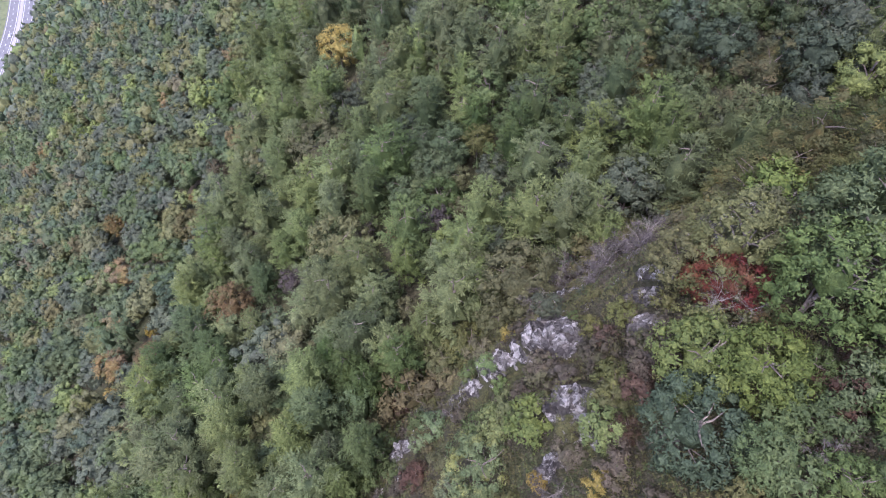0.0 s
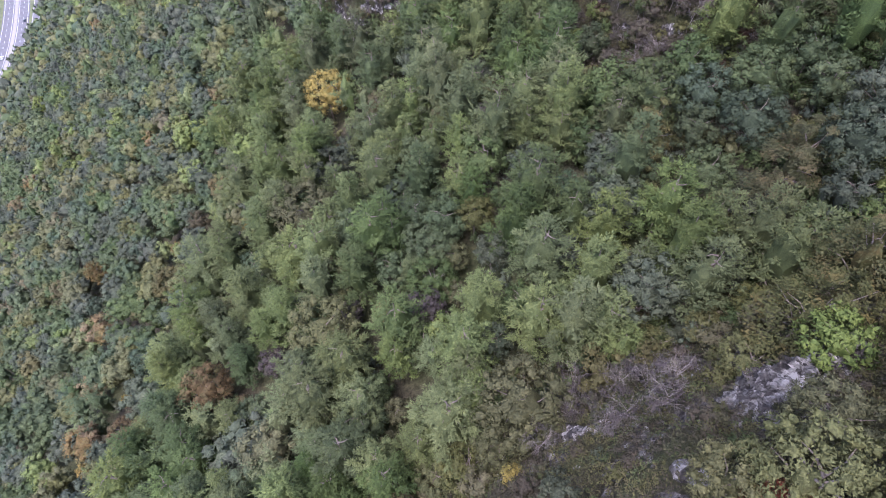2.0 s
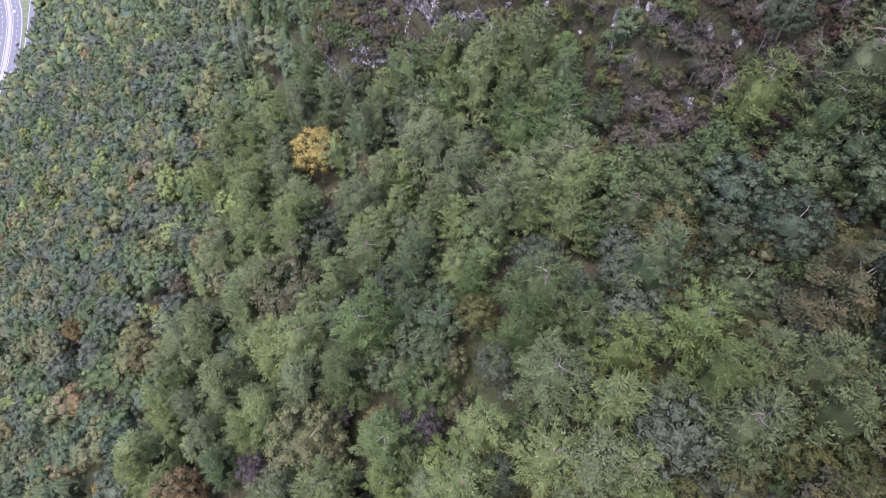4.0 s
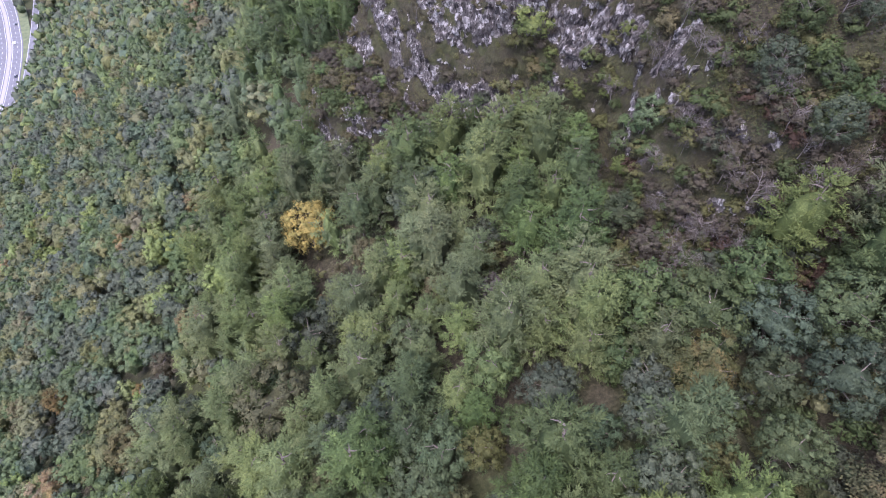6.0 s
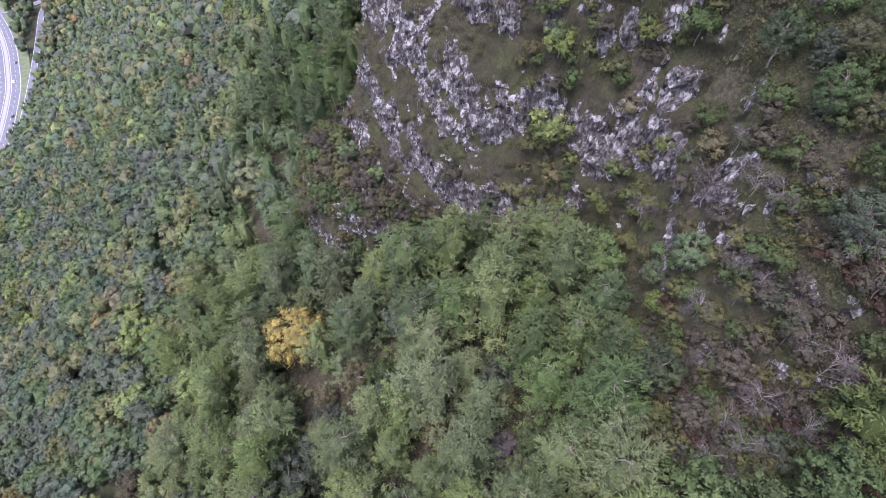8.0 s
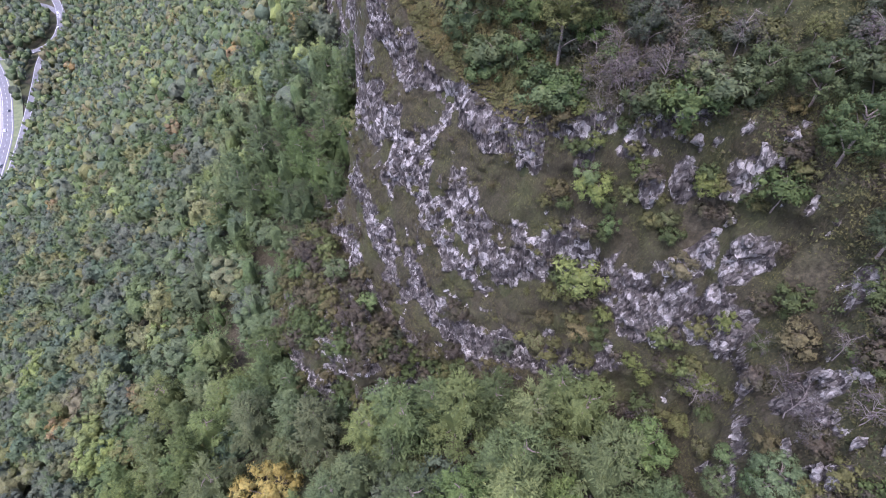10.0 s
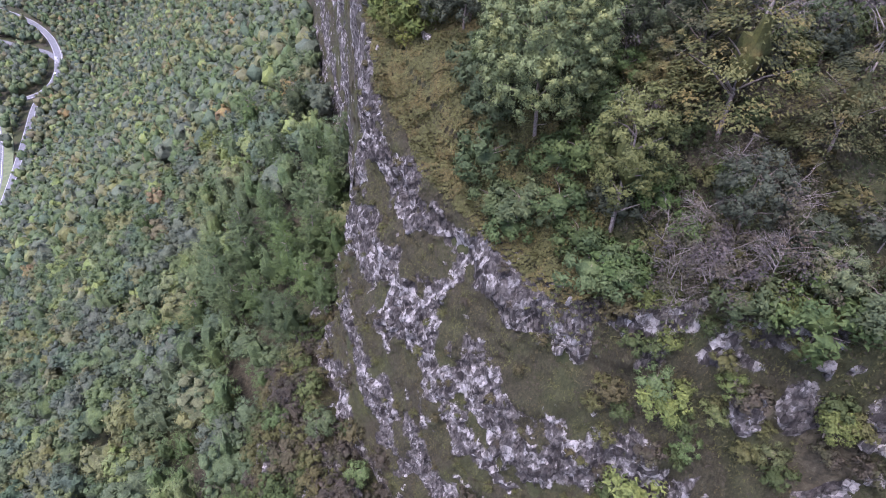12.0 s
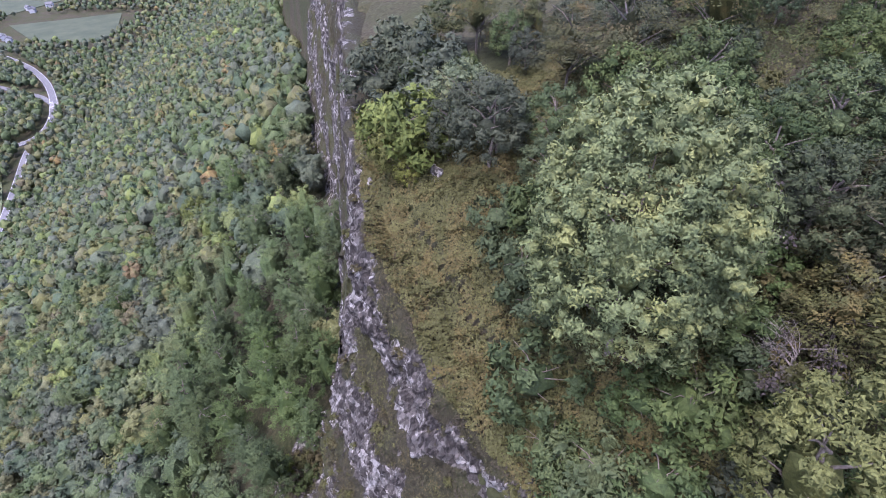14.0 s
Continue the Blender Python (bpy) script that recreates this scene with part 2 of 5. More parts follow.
def blocks(x, y, z, seed=0):
    """A random height for each of a set of jointed cells, with the gap to the next cell."""
    i, j, k = (np.floor(a).astype(np.int64) for a in (x, y, z))
    best, second, value = np.full(x.shape, 9.0), np.full(x.shape, 9.0), np.zeros(x.shape)
    for a in (-1, 0, 1):
        for b in (-1, 0, 1):
            for c in (-1, 0, 1):
                p, q, r = i + a, j + b, k + c
                d = (p + hashed(p, q, r, seed) - x) ** 2 + (q + hashed(p, q, r, seed + 1) - y) ** 2 + (r + hashed(p, q, r, seed + 2) - z) ** 2
                near = d < best
                second = np.where(near, best, np.minimum(second, d))
                value = np.where(near, hashed(p, q, r, seed + 3), value)
                best = np.where(near, d, best)
    return value, np.sqrt(second) - np.sqrt(best)


# plan of the main crag's rim, from the south-east round to the north: x, y, width of the face below it
RIM = [(90, 82, 8), (60, 94, 8), (45, 101, 8), (37, 107, 8), (36, 117, 9), (37, 127, 11), (30, 137, 13), (22, 143, 13), (9.5, 148, 14),
       (3, 155, 19), (-4, 165, 24), (-9, 175, 19), (-10.5, 184, 10), (-13, 197, 8), (-16, 216, 8), (-21, 250, 9), (-29, 290, 14), (-42, 345, 15), (-66, 430, 14), (-110, 560, 14)]
# rim of the near spur, from its western end round to the east
SPUR = [(-5, -60, 7), (-6, 0, 7), (-7, 13, 6), (-5, 18.5, 7), (0, 19.5, 12), (4, 20, 15), (9, 20.5, 18), (14, 24, 18), (18, 26.5, 17), (25, 29.5, 16), (31, 32, 15), (48, 41, 12), (80, 56, 10)]
# edge of the low buttress at the foot of the main crag's western end
BUTTRESS = [(3, 136, 5), (-12, 138.5, 5), (-20, 140.5, 5), (-26, 146, 5), (-29.5, 154, 5), (-31, 166, 5), (-28, 182, 5), (-22, 200, 5)]


def side_of(line, x, y):
    """Signed distance to a rim (uphill positive) and the width of the face there."""
    best, sign, width = np.full(x.shape, 1e9), np.ones(x.shape), np.zeros(x.shape)
    for (ax, ay, aw), (bx, by, bw) in zip(line, line[1:]):
        ex, ey = bx - ax, by - ay
        t = np.clip(((x - ax) * ex + (y - ay) * ey) / (ex * ex + ey * ey), 0, 1)
        dx, dy = x - ax - t * ex, y - ay - t * ey
        d = np.hypot(dx, dy)
        near = d < best - 1e-9
        best = np.where(near, d, best)
        sign = np.where(near, np.sign(ey * dx - ex * dy), sign)
        width = np.where(near, aw + t * (bw - aw), width)
    return best * np.where(sign == 0, 1, sign), width


def profile(d, w):
    t = np.clip((d + w) / w, 0, 1)
    return 0.55 * t + 0.45 * t * t * (3 - 2 * t)


def hillside(x, y):
    rise = 0.09 * np.maximum(0, y - 120) + 9 * np.exp(-((y - 290) / 110) ** 2)
    hill = smin(205 + 0.73 * x + 0.00045 * np.maximum(0, -x - 90) ** 2, 198.5 + 0.54 * x, 8) + rise - 11
    return -smin(-hill, 0 * x, 3)


def spur_top(x, y):
    """A ridge that falls steeply to the west and away beyond its crest."""
    return 219 + np.interp(x, [-60, 9, 18, 80], [-131, 0, 10.4, 29]) - 0.7 * np.maximum(y - 20.5, 0) + 0.35 * np.maximum(20.5 - y, 0)


def buttress_top(x, y):
    return 192 + 0.35 * (x + 28) - 0.9 * np.maximum(0, x + 14) - 0.5 * np.maximum(0, y - 166)


def upper(x, y):
    plane = 238.6 + 0.8 * (x - 3) + 0.8 * (y - 161)
    return smin(plane, 243.5 + 0.25 * (x + 8) + 0.02 * (y - 180), 5)


def ground_height(x, y):
    x, y = np.asarray(x, float), np.asarray(y, float)
    z = hillside(x, y)
    d, w = side_of(SPUR, x, y)
    z = z + np.maximum(0, spur_top(x, y) - z) * profile(d, w)
    d, w = side_of(BUTTRESS, x, y)
    shelf = z + np.maximum(0, buttress_top(x, y) - z) * profile(d, w)
    d, w = side_of(RIM, x, y)
    return np.maximum(z + np.maximum(0, upper(x, y) - z) * profile(d, w), np.where((x < 6) & (y > 130), shelf, z))


def unit(v):
    return v / np.maximum(1e-6, np.linalg.norm(v, axis=-1))[..., None]


# ---------------------------------------------------------------- meshes
def mesh_of(name, verts, faces, mats, index=None, smooth=False, normals=None):
    """A mesh from an array of vertices and an array of equal-sided faces."""
    me = bpy.data.meshes.new(name)
    k = faces.shape[1]
    me.vertices.add(len(verts))
    me.vertices.foreach_set("co", np.ascontiguousarray(verts, np.float32).ravel())
    me.loops.add(faces.size)
    me.loops.foreach_set("vertex_index", np.ascontiguousarray(faces, np.int32).ravel())
    me.polygons.add(len(faces))
    me.polygons.foreach_set("loop_start", np.arange(0, faces.size, k, dtype=np.int32))
    for m in mats if isinstance(mats, (list, tuple)) else [mats]:
        me.materials.append(m)
    if index is not None:
        me.polygons.foreach_set("material_index", np.ascontiguousarray(index, np.int32))
    me.polygons.foreach_set("use_smooth", np.full(len(faces), smooth))
    me.update()
    if normals is not None:
        me.polygons.foreach_set("use_smooth", np.ones(len(faces), bool))
        me.normals_split_custom_set_from_vertices(np.ascontiguousarray(normals, np.float32))
    return me


def part(name, me, parent, label=""):
    ob = new(name, me)
    ob.parent = parent
    return tagged(ob, label)


def grid_mesh(name, xs, ys, height, mat, keep=None, smooth=True):
    X, Y = np.meshgrid(xs, ys)
    V = np.stack([X, Y, height(X, Y)], -1).reshape(-1, 3)
    I = np.arange(X.size).reshape(X.shape)
    F = np.stack([I[:-1, :-1], I[:-1, 1:], I[1:, 1:], I[1:, :-1]], -1).reshape(-1, 4)
    if keep is not None:
        K = keep(X, Y).ravel()
        F = F[K[F].all(1)]
    return V, F


# ---------------------------------------------------------------- ground
def spread(a, b, step, far, grow=1.35):
    out = list(np.arange(a, b + step, step))
    s = step
    while out[-1] < far:
        s *= grow
        out.append(out[-1] + s)
    return out


xs = np.array([-v for v in spread(500, 700, 10, 6000)][::-1] + list(np.arange(-492, -222, 6)) + list(np.arange(-220, 0, 2.5)) + spread(0, 110, 2.5, 6000))
ys = np.array([-v for v in spread(0, 30, 2.5, 6000)][::-1][:-1] + list(np.arange(0, 380, 2.5)) + spread(380, 960, 8, 8000))


def sunk(X, Y):
    """The sheet dips a little under the crags, which lie on it as pieces of their own."""
    z = ground_height(X, Y) - 0.7 * fbm(X / 9, Y / 9, 0 * X, 5) * np.clip((ground_height(X, Y) - 4) / 10, 0, 1)
    for line, inner in ((RIM, 1.5), (SPUR, 16.0), (BUTTRESS, 14.0)):
        d, w = side_of(line, X, Y)
        if line is BUTTRESS:
            d = np.where((X < 3) & (Y > 132) & (Y < 194), d, -99)
        z = z - 2.5 * ((d > -w - 1.5) & (d < inner) & (Y > -8))
    return np.minimum(z, 330 + 0 * z)


V, F = grid_mesh("ground", xs, ys, sunk, SOIL)
ground = tagged(new("ground", mesh_of("ground", V, F, SOIL, smooth=True)), "steep wooded hillside of leaf litter and rough grass", "ground", kind="structure")


# ---------------------------------------------------------------- crags
def soft_step(t):
    t = np.clip(t, 0, 1)
    return t * t * (3 - 2 * t)


# bosses of bare rock that stand out of a slope: x, y, radius, how far they stand out
BOSSES = {
    "cliff": [(23.6, 133.2, 3.4, 2.0), (26.3, 130.8, 3.0, 1.8), (29.2, 128.6, 2.2, 1.2), (25.3, 137.6, 1.8, 1.1), (22.8, 138.9, 1.5, 1.0), (29.6, 134.6, 1.9, 1.1), (27.4, 132.6, 2.0, 1.3),
              (30.6, 130.0, 2.4, 1.4), (16.6, 139.3, 2.0, 0.9), (20.4, 136.4, 1.9, 1.0), (31.0, 126.4, 1.8, 1.2), (33.6, 117.7, 2.0, 1.2), (34.0, 111.5, 2.2, 1.4), (10.5, 146.2, 1.8, 1.0)],
    "spur": [(10.6, 22.2, 1.5, 2.6), (10.7, 20.4, 1.9, 3.6), (9.2, 21.0, 1.8, 3.2), (7.4, 20.9, 1.6, 2.5), (5.7, 21.0, 1.3, 1.9), (3.3, 20.4, 1.2, 1.4), (14.0, 32.4, 0.8, 0.9), (10.5, 14.1, 1.7, 2.6), (11.1, 12.1, 1.5, 1.9),
             (9.9, 11.6, 0.9, 0.9), (7.9, 9.2, 1.0, 0.9), (8.6, 9.8, 0.8, 0.7), (9.7, 13.4, 1.0, 1.1), (17.8, 24.2, 1.0, 0.7), (17.0, 21.4, 1.1, 0.7), (16.4, 22.4, 0.9, 0.6), (15.7, 19.2, 1.0, 0.7),
             (-6.9, 18.5, 1.6, 1.2), (-5.1, 17.6, 1.3, 1.0), (31.0, 33.0, 1.9, 1.6), (29.0, 32.0, 1.8, 1.5), (26.8, 31.1, 1.8, 1.6), (33.6, 34.5, 1.6, 1.3), (24.5, 30.1, 1.4, 1.1), (22.9, 30.6, 0.9, 0.8), (24.7, 27.9, 1.2, 0.9), (13.7, 32.0, 0.9, 0.7)],
}


def boss(which, x, y):
    """How much of a rock boss stands here, 0 to 1, and how far it stands out."""
    most, rise = 0 * x, 0 * x
    for a, b, r, h in BOSSES[which]:
        wide, tall = (0.95, 0.6) if which == "cliff" else (0.95, 0.9)
        p, q = x - a, y - b
        if which == "cliff":
            p, q = 0.73 * q - 0.68 * p, 2.1 * (0.73 * p + 0.68 * q)
        t = soft_step(1.4 - np.hypot(p, q) / (wide * r))
        rise = np.where(tall * t * h > rise, tall * t * h, rise)
        most = np.maximum(most, t)
    return most, rise


def crag(name, label, line, start, heading, length, reach, step, seed, inner=3.0, rough=1.0, stepped=0.9, bosses="cliff"):
    """A limestone face along a rim: steps of bare rock with turf on the treads between."""
    c, q = math.cos(radians(heading)), math.sin(radians(heading))
    U, W = np.meshgrid(np.arange(0, length, step), np.arange(-reach, reach, step * 0.45))
    X, Y = start[0] + U * c - W * q, start[1] + U * q + W * c
    I = np.arange(X.size).reshape(X.shape)
    F = np.stack([I[:-1, :-1], I[:-1, 1:], I[1:, 1:], I[1:, :-1]], -1).reshape(-1, 4)
    X, Y = X.ravel(), Y.ravel()
    d, w = side_of(line, X, Y)
    shelf, _ = side_of(BUTTRESS, X, Y)
    low_part = (bosses == "cliff") & (shelf > -7) & (X < 4) & (Y > 130) & (Y < 196) & (d < 0)
    here = (Y < 186) if bosses == "cliff" and step < 0.5 else (Y > -99)
    F = F[((((d > -w - 3) & (d < inner)) | low_part) & here)[F].all(1)]
    used = np.unique(F)
    back = np.full(len(X), -1)
    back[used] = np.arange(len(used))
    F, x, y, d, w = back[F], X[used], Y[used], d[used], w[used]
    shelf, low_part = shelf[used], low_part[used]
    z = ground_height(x, y)
    e = 0.8
    gx = (ground_height(x + e, y) - ground_height(x - e, y)) / (2 * e)
    gy = (ground_height(x, y + e) - ground_height(x, y - e)) / (2 * e)
    out = unit(np.stack([-gx, -gy, 0.6 + 0 * gx], 1))
    face = np.maximum(soft_step(np.minimum((d + w + 3) / 4, (inner - d) / 3.5)), np.where(low_part, soft_step((shelf + 7) / 2), 0))

    if step > 0.5:
        face = face * soft_step(U.ravel()[used] / 9)

    def ridge(k, lift, sd):
        return 1 - np.abs(2 * fbm(x / k, y / k, z / (k * lift), sd, 2) - 1) * 1.6

    def uneven(k, sd, octaves=3):
        return fbm(x / k, y / k, z / k, sd, octaves) - 0.5

    # steps down the face, 4.4 m apart on plan, wavering, and smaller ones between them
    waver = d + 3.6 * uneven(9, seed) + 1.5 * uneven(2.6, seed + 1)
    turn = 2 * math.pi * (waver + 1.3) / 4.4
    strength = stepped * soft_step((uneven(7, seed + 40) + 0.32) / 0.3) * soft_step((waver + w + 1) / 3) * soft_step((1.4 - waver) / 2)
    strength = strength * np.where(x > 19, 0.5, 1.0) if bosses == "cliff" else strength
    shift = strength * 0.70 * (np.sin(turn) + 0.22 * np.sin(2 * turn))
    small = 2 * math.pi * (waver + 0.7 * uneven(1.8, seed + 6)) / 1.35
    shift += 0.35 * strength * 0.215 * np.sin(small)
    steep = strength * (np.cos(turn) + 0.44 * np.cos(2 * turn)) + 0.25 * strength * np.cos(small)
    low = hillside(x, y)
    top = upper(x, y) if line is RIM else spur_top(x, y)
    z = z + np.maximum(0, top - low) * (profile(d + shift, w) - profile(d, w))
    knob, rise = boss(bosses, x, y)
    lean = np.clip((6 - x) / 24, 0, 0.12) - 0.7 * soft_step((x - 15) / 4) if bosses == "cliff" else 0
    bare = soft_step((steep + 3.0 * uneven(3.0, seed + 12) + 1.6 * uneven(0.9, seed + 13) + (0.06 if bosses == "cliff" else -0.2) + lean) / 0.4) * soft_step((1.5 - d) / 1.5)
    bare = np.maximum(bare, soft_step((knob + 1.1 * uneven(1.3, seed + 14) - 0.30) / 0.3)) * soft_step((uneven(1.0, seed + 15) + 0.34) / 0.16)
    bare = np.maximum(bare, np.where(low_part, soft_step((1.6 - np.abs(shelf + 2.4)) / 1.2) * soft_step((uneven(2.2, seed + 16) + 0.03) / 0.2), 0))
    b2, g2 = blocks(x / 1.9 + 9, y / 1.9, z / 3.4, seed + 7)
    b3, g3 = blocks(x / 0.8 + 5, y / 0.8, z / 1.5, seed + 9)
    flute = blocks(x / 0.75, y / 0.75, z / 5.0, seed + 17)[0] - 0.5
    amount = 1.3 * (ridge(9, 1.5, seed + 3) - 0.5) + 1.5 * uneven(2.4, seed + 4) + 0.6 * uneven(0.8, seed + 5)
    amount = amount * (1 - 0.8 * soft_step((d + 0.5) / 1.5))
    amount += bare * (0.8 * (b2 - 0.5) * soft_step(g2 / 0.12) + 0.5 * (b3 - 0.5) * soft_step(g3 / 0.14) + 0.35 * (ridge(1.2, 1.6, seed + 8) - 0.5)) + rise * (0.8 + 0.6 * flute)
    V = np.stack([x, y, z], 1) + out * (amount * rough * face)[:, None]
    V[:, 2] -= 1.4 * (1 - face)
    me = mesh_of(name, V, F, ROCK, smooth=True)
    me.attributes.new("bare", "FLOAT", "POINT").data.foreach_set("value", bare.astype(np.float32))
    me.polygons.foreach_set("use_smooth", bare[F].mean(1) < 0.45)
    ob = tagged(new(name, me), label, "cliff", kind="structure")
    return ob, V, F, bare


main_crag = crag("limestone_cliff", "pale grey limestone cliff with turf ledges and ivy", RIM, (52, 98), 133, 128, 42, 0.25, 11)
north_crag = crag("north_cliff", "grey limestone cliff face running along the hillside", RIM, (-9.8, 178), 101, 199, 26, 0.7, 23)
spur_crag = crag("rock_spur", "broken limestone spur with heather and scrub", SPUR, (-16, 8), 22, 70, 26, 0.26, 31, 19.0, 0.9, 0.4, "spur")


LAID = np.full((320, 900), -1e3)  # top of the crags by half-metre squares, from (-60, -30)
for _, V, _, _ in (main_crag, north_crag, spur_crag):
    i, j = ((V[:, k] - o) / 0.5 for k, o in ((0, -60), (1, -30)))
    ok = (i >= 0) & (i < 320) & (j >= 0) & (j < 900)
    np.maximum.at(LAID, (i[ok].astype(int), j[ok].astype(int)), V[ok, 2])


def surface_height(x, y):
    """Ground or crag, whichever lies on top."""
    x, y = np.asarray(x, float), np.asarray(y, float)
    i, j = ((p - o) / 0.5 for p, o in ((x, -60), (y, -30)))
    ok = (i >= 0) & (i < 320) & (j >= 0) & (j < 900)
    z = LAID[np.clip(i, 0, 319).astype(int), np.clip(j, 0, 899).astype(int)]
    g = ground_height(x, y)
    return np.where(ok & (z > g - 3), np.maximum(g - 0.6, z - 0.15), g)


# ---------------------------------------------------------------- leaves, crowns and trunks
def sprays(centre, along, across, out):
    """Pointed leaf sprays, turned outwards, that share the crown's rounding: vertices, faces and normals."""
    V = np.stack([centre - along * 0.8 + across, centre - along * 0.6 - across, centre + along * 1.15], 1)
    n = unit(np.cross(V[:, 1] - V[:, 0], V[:, 2] - V[:, 0]))
    turn = (n * out).sum(1) < 0
    V[turn] = V[turn][:, ::-1]
    n[turn] *= -1
    return V.reshape(-1, 3), np.arange(len(V) * 3).reshape(-1, 3), np.repeat(unit(0.5 * n + 0.7 * out), 3, axis=0)


def crown_round(rng, n, size, clumps, radius, height, low, flat=1.0, loose=0.3):
    """Leaves in tufts over a crown of rounded boughs. Crown from low to low + height, above the foot."""
    c = unit(rng.normal(size=(clumps, 3)))
    c[:, 2] = np.abs(c[:, 2]) * 0.95 - 0.30
    reach = rng.uniform(0.62, 1.02, clumps)[:, None]
    mid = c * reach * [radius, radius, height * 0.55]
    bough = rng.uniform(0.20, 0.36, clumps) * radius
    which = rng.integers(0, clumps, n)
    o = unit(rng.normal(size=(n, 3)) + 0.6 * c[which])
    p = mid[which] + o * (bough[which] * rng.uniform(1 - loose, 1.05, n))[:, None] * [1, 1, flat]
    p[:, 2] += low + height * 0.5
    out = unit(0.8 * o + 0.6 * c[which] + [0, 0, 0.25])
    face = unit(out + [0, 0, 0.3] + rng.normal(size=(n, 3)) * 0.5)
    a = unit(np.cross(face, rng.normal(size=(n, 3))))
    s = size * rng.uniform(0.6, 1.3, n)[:, None]
    return sprays(p, a * s, np.cross(face, a) * s * 0.7, out)


def crown_larch(rng, n, size, radius, height, low, limbs=110, shoots=620):
    """Soft tufts of needles on side shoots that hang from whorled limbs round a straight stem."""
    lh = np.sort(rng.uniform(0, 1, limbs) ** 1.05)
    la = np.arange(limbs) * 2.39996 + rng.normal(size=limbs) * 0.35
    ll = radius * (np.clip(1 - lh ** 1.6, 0, 1) ** 0.62 * 0.86 + 0.14) * rng.uniform(0.62, 1.2, limbs)
    weight = ll ** 1.25
    k = rng.choice(limbs, shoots, p=weight / weight.sum())
    h, a, length = lh[k], la[k], ll[k]
    far = rng.uniform(0.15, 1, shoots) ** 0.42
    side = rng.choice([-1.0, 1.0], shoots)
    off = rng.uniform(0, 1, shoots) * 0.34 * length * (1.1 - far)
    r = length * far
    ray = np.stack([np.cos(a), np.sin(a), 0 * a], 1)
    tang = np.stack([-np.sin(a), np.cos(a), 0 * a], 1) * side[:, None]
    at = ray * r[:, None] + tang * off[:, None]
    at[:, 2] += low + h * height + 0.42 * r - 0.20 * r * r / radius + 0.3 * far ** 6 - 0.22 * off
    d = unit(0.8 * ray + tang * (1.1 - far)[:, None] + np.stack([0 * far, 0 * far, 0.6 * far - 0.2], 1))
    lift = unit(0.5 * ray + [0, 0, 0.8] + tang * (1.6 * off / np.maximum(0.2, length))[:, None])
    which = rng.integers(0, shoots, n)
    o = rng.normal(size=(n, 3))
    tip = unit(d[which] + 0.75 * o + [0, 0, 0.15])
    p = at[which] + o * size * [0.9, 0.9, 0.6] + d[which] * (rng.uniform(-0.5, 0.5, n) * size * 2.4)[:, None]
    across = unit(np.cross(tip, np.array([0, 0, 1.0]) + rng.normal(size=(n, 3)) * 0.5))
    s = size * rng.uniform(0.6, 1.35, n)[:, None]
    return sprays(p, tip * s, across * s * 0.36, unit(lift[which] + 0.35 * o))


def crown_layered(rng, n, size, radius, height, low):
    """Beech: flat sprays in shelving tiers."""
    tiers = 34
    th = rng.uniform(0, 1, tiers)
    ta = rng.uniform(0, 6.283, tiers)
    which = rng.integers(0, tiers, n)
    h = th[which]
    reach = radius * (1 - h ** 2.2 * 0.75)
    far = rng.uniform(0.12, 1, n) ** 0.55
    ang = ta[which] + rng.normal(size=n) * 0.30 / (0.4 + far)
    r = reach * far
    ray = np.stack([np.cos(ang), np.sin(ang), 0 * ang], 1)
    p = ray * r[:, None]
    p[:, 2] = low + h * height - 0.10 * r + rng.normal(size=n) * 0.13
    up = unit(np.array([0, 0, 1.0]) + 0.35 * ray + rng.normal(size=(n, 3)) * 0.28)
    d = unit(np.cross(up, np.cross(ray + rng.normal(size=(n, 3)) * 0.5, up)))
    s = size * rng.uniform(0.6, 1.3, n)[:, None]
    return sprays(p, d * s, np.cross(up, d) * s * 0.55, unit(up + 0.5 * ray))


BALLS = {}


def ball(level):
    """A unit ball of triangles."""
    if level not in BALLS:
        bm = bmesh.new()
        bmesh.ops.create_icosphere(bm, subdivisions=level, radius=1)
        BALLS[level] = np.array([v.co for v in bm.verts]), np.array([[v.index for v in f.verts] for f in bm.faces])
        bm.free()
    return BALLS[level]


def shading(V, F):
    n = np.cross(V[F[:, 1]] - V[F[:, 0]], V[F[:, 2]] - V[F[:, 0]])
    out = np.zeros_like(V)
    for k in range(3):
        np.add.at(out, F[:, k], n)
    return unit(out)


def faceted(V, F):
    """The same faces set apart, shaded between flat and round."""
    round_ = shading(V, F)[F]
    W = V[F]
    flat = unit(np.cross(W[:, 1] - W[:, 0], W[:, 2] - W[:, 0]))
    return W.reshape(-1, 3), np.arange(F.size).reshape(-1, 3), unit(0.55 * round_ + 0.6 * flat[:, None]).reshape(-1, 3)


def joined(*meshes):
    V, F, N, k = [], [], [], 0
    for v, f, n in meshes:
        V.append(v), F.append(f + k), N.append(n)
        k += len(v)
    return np.concatenate(V), np.concatenate(F), np.concatenate(N)


LUMPS = {}


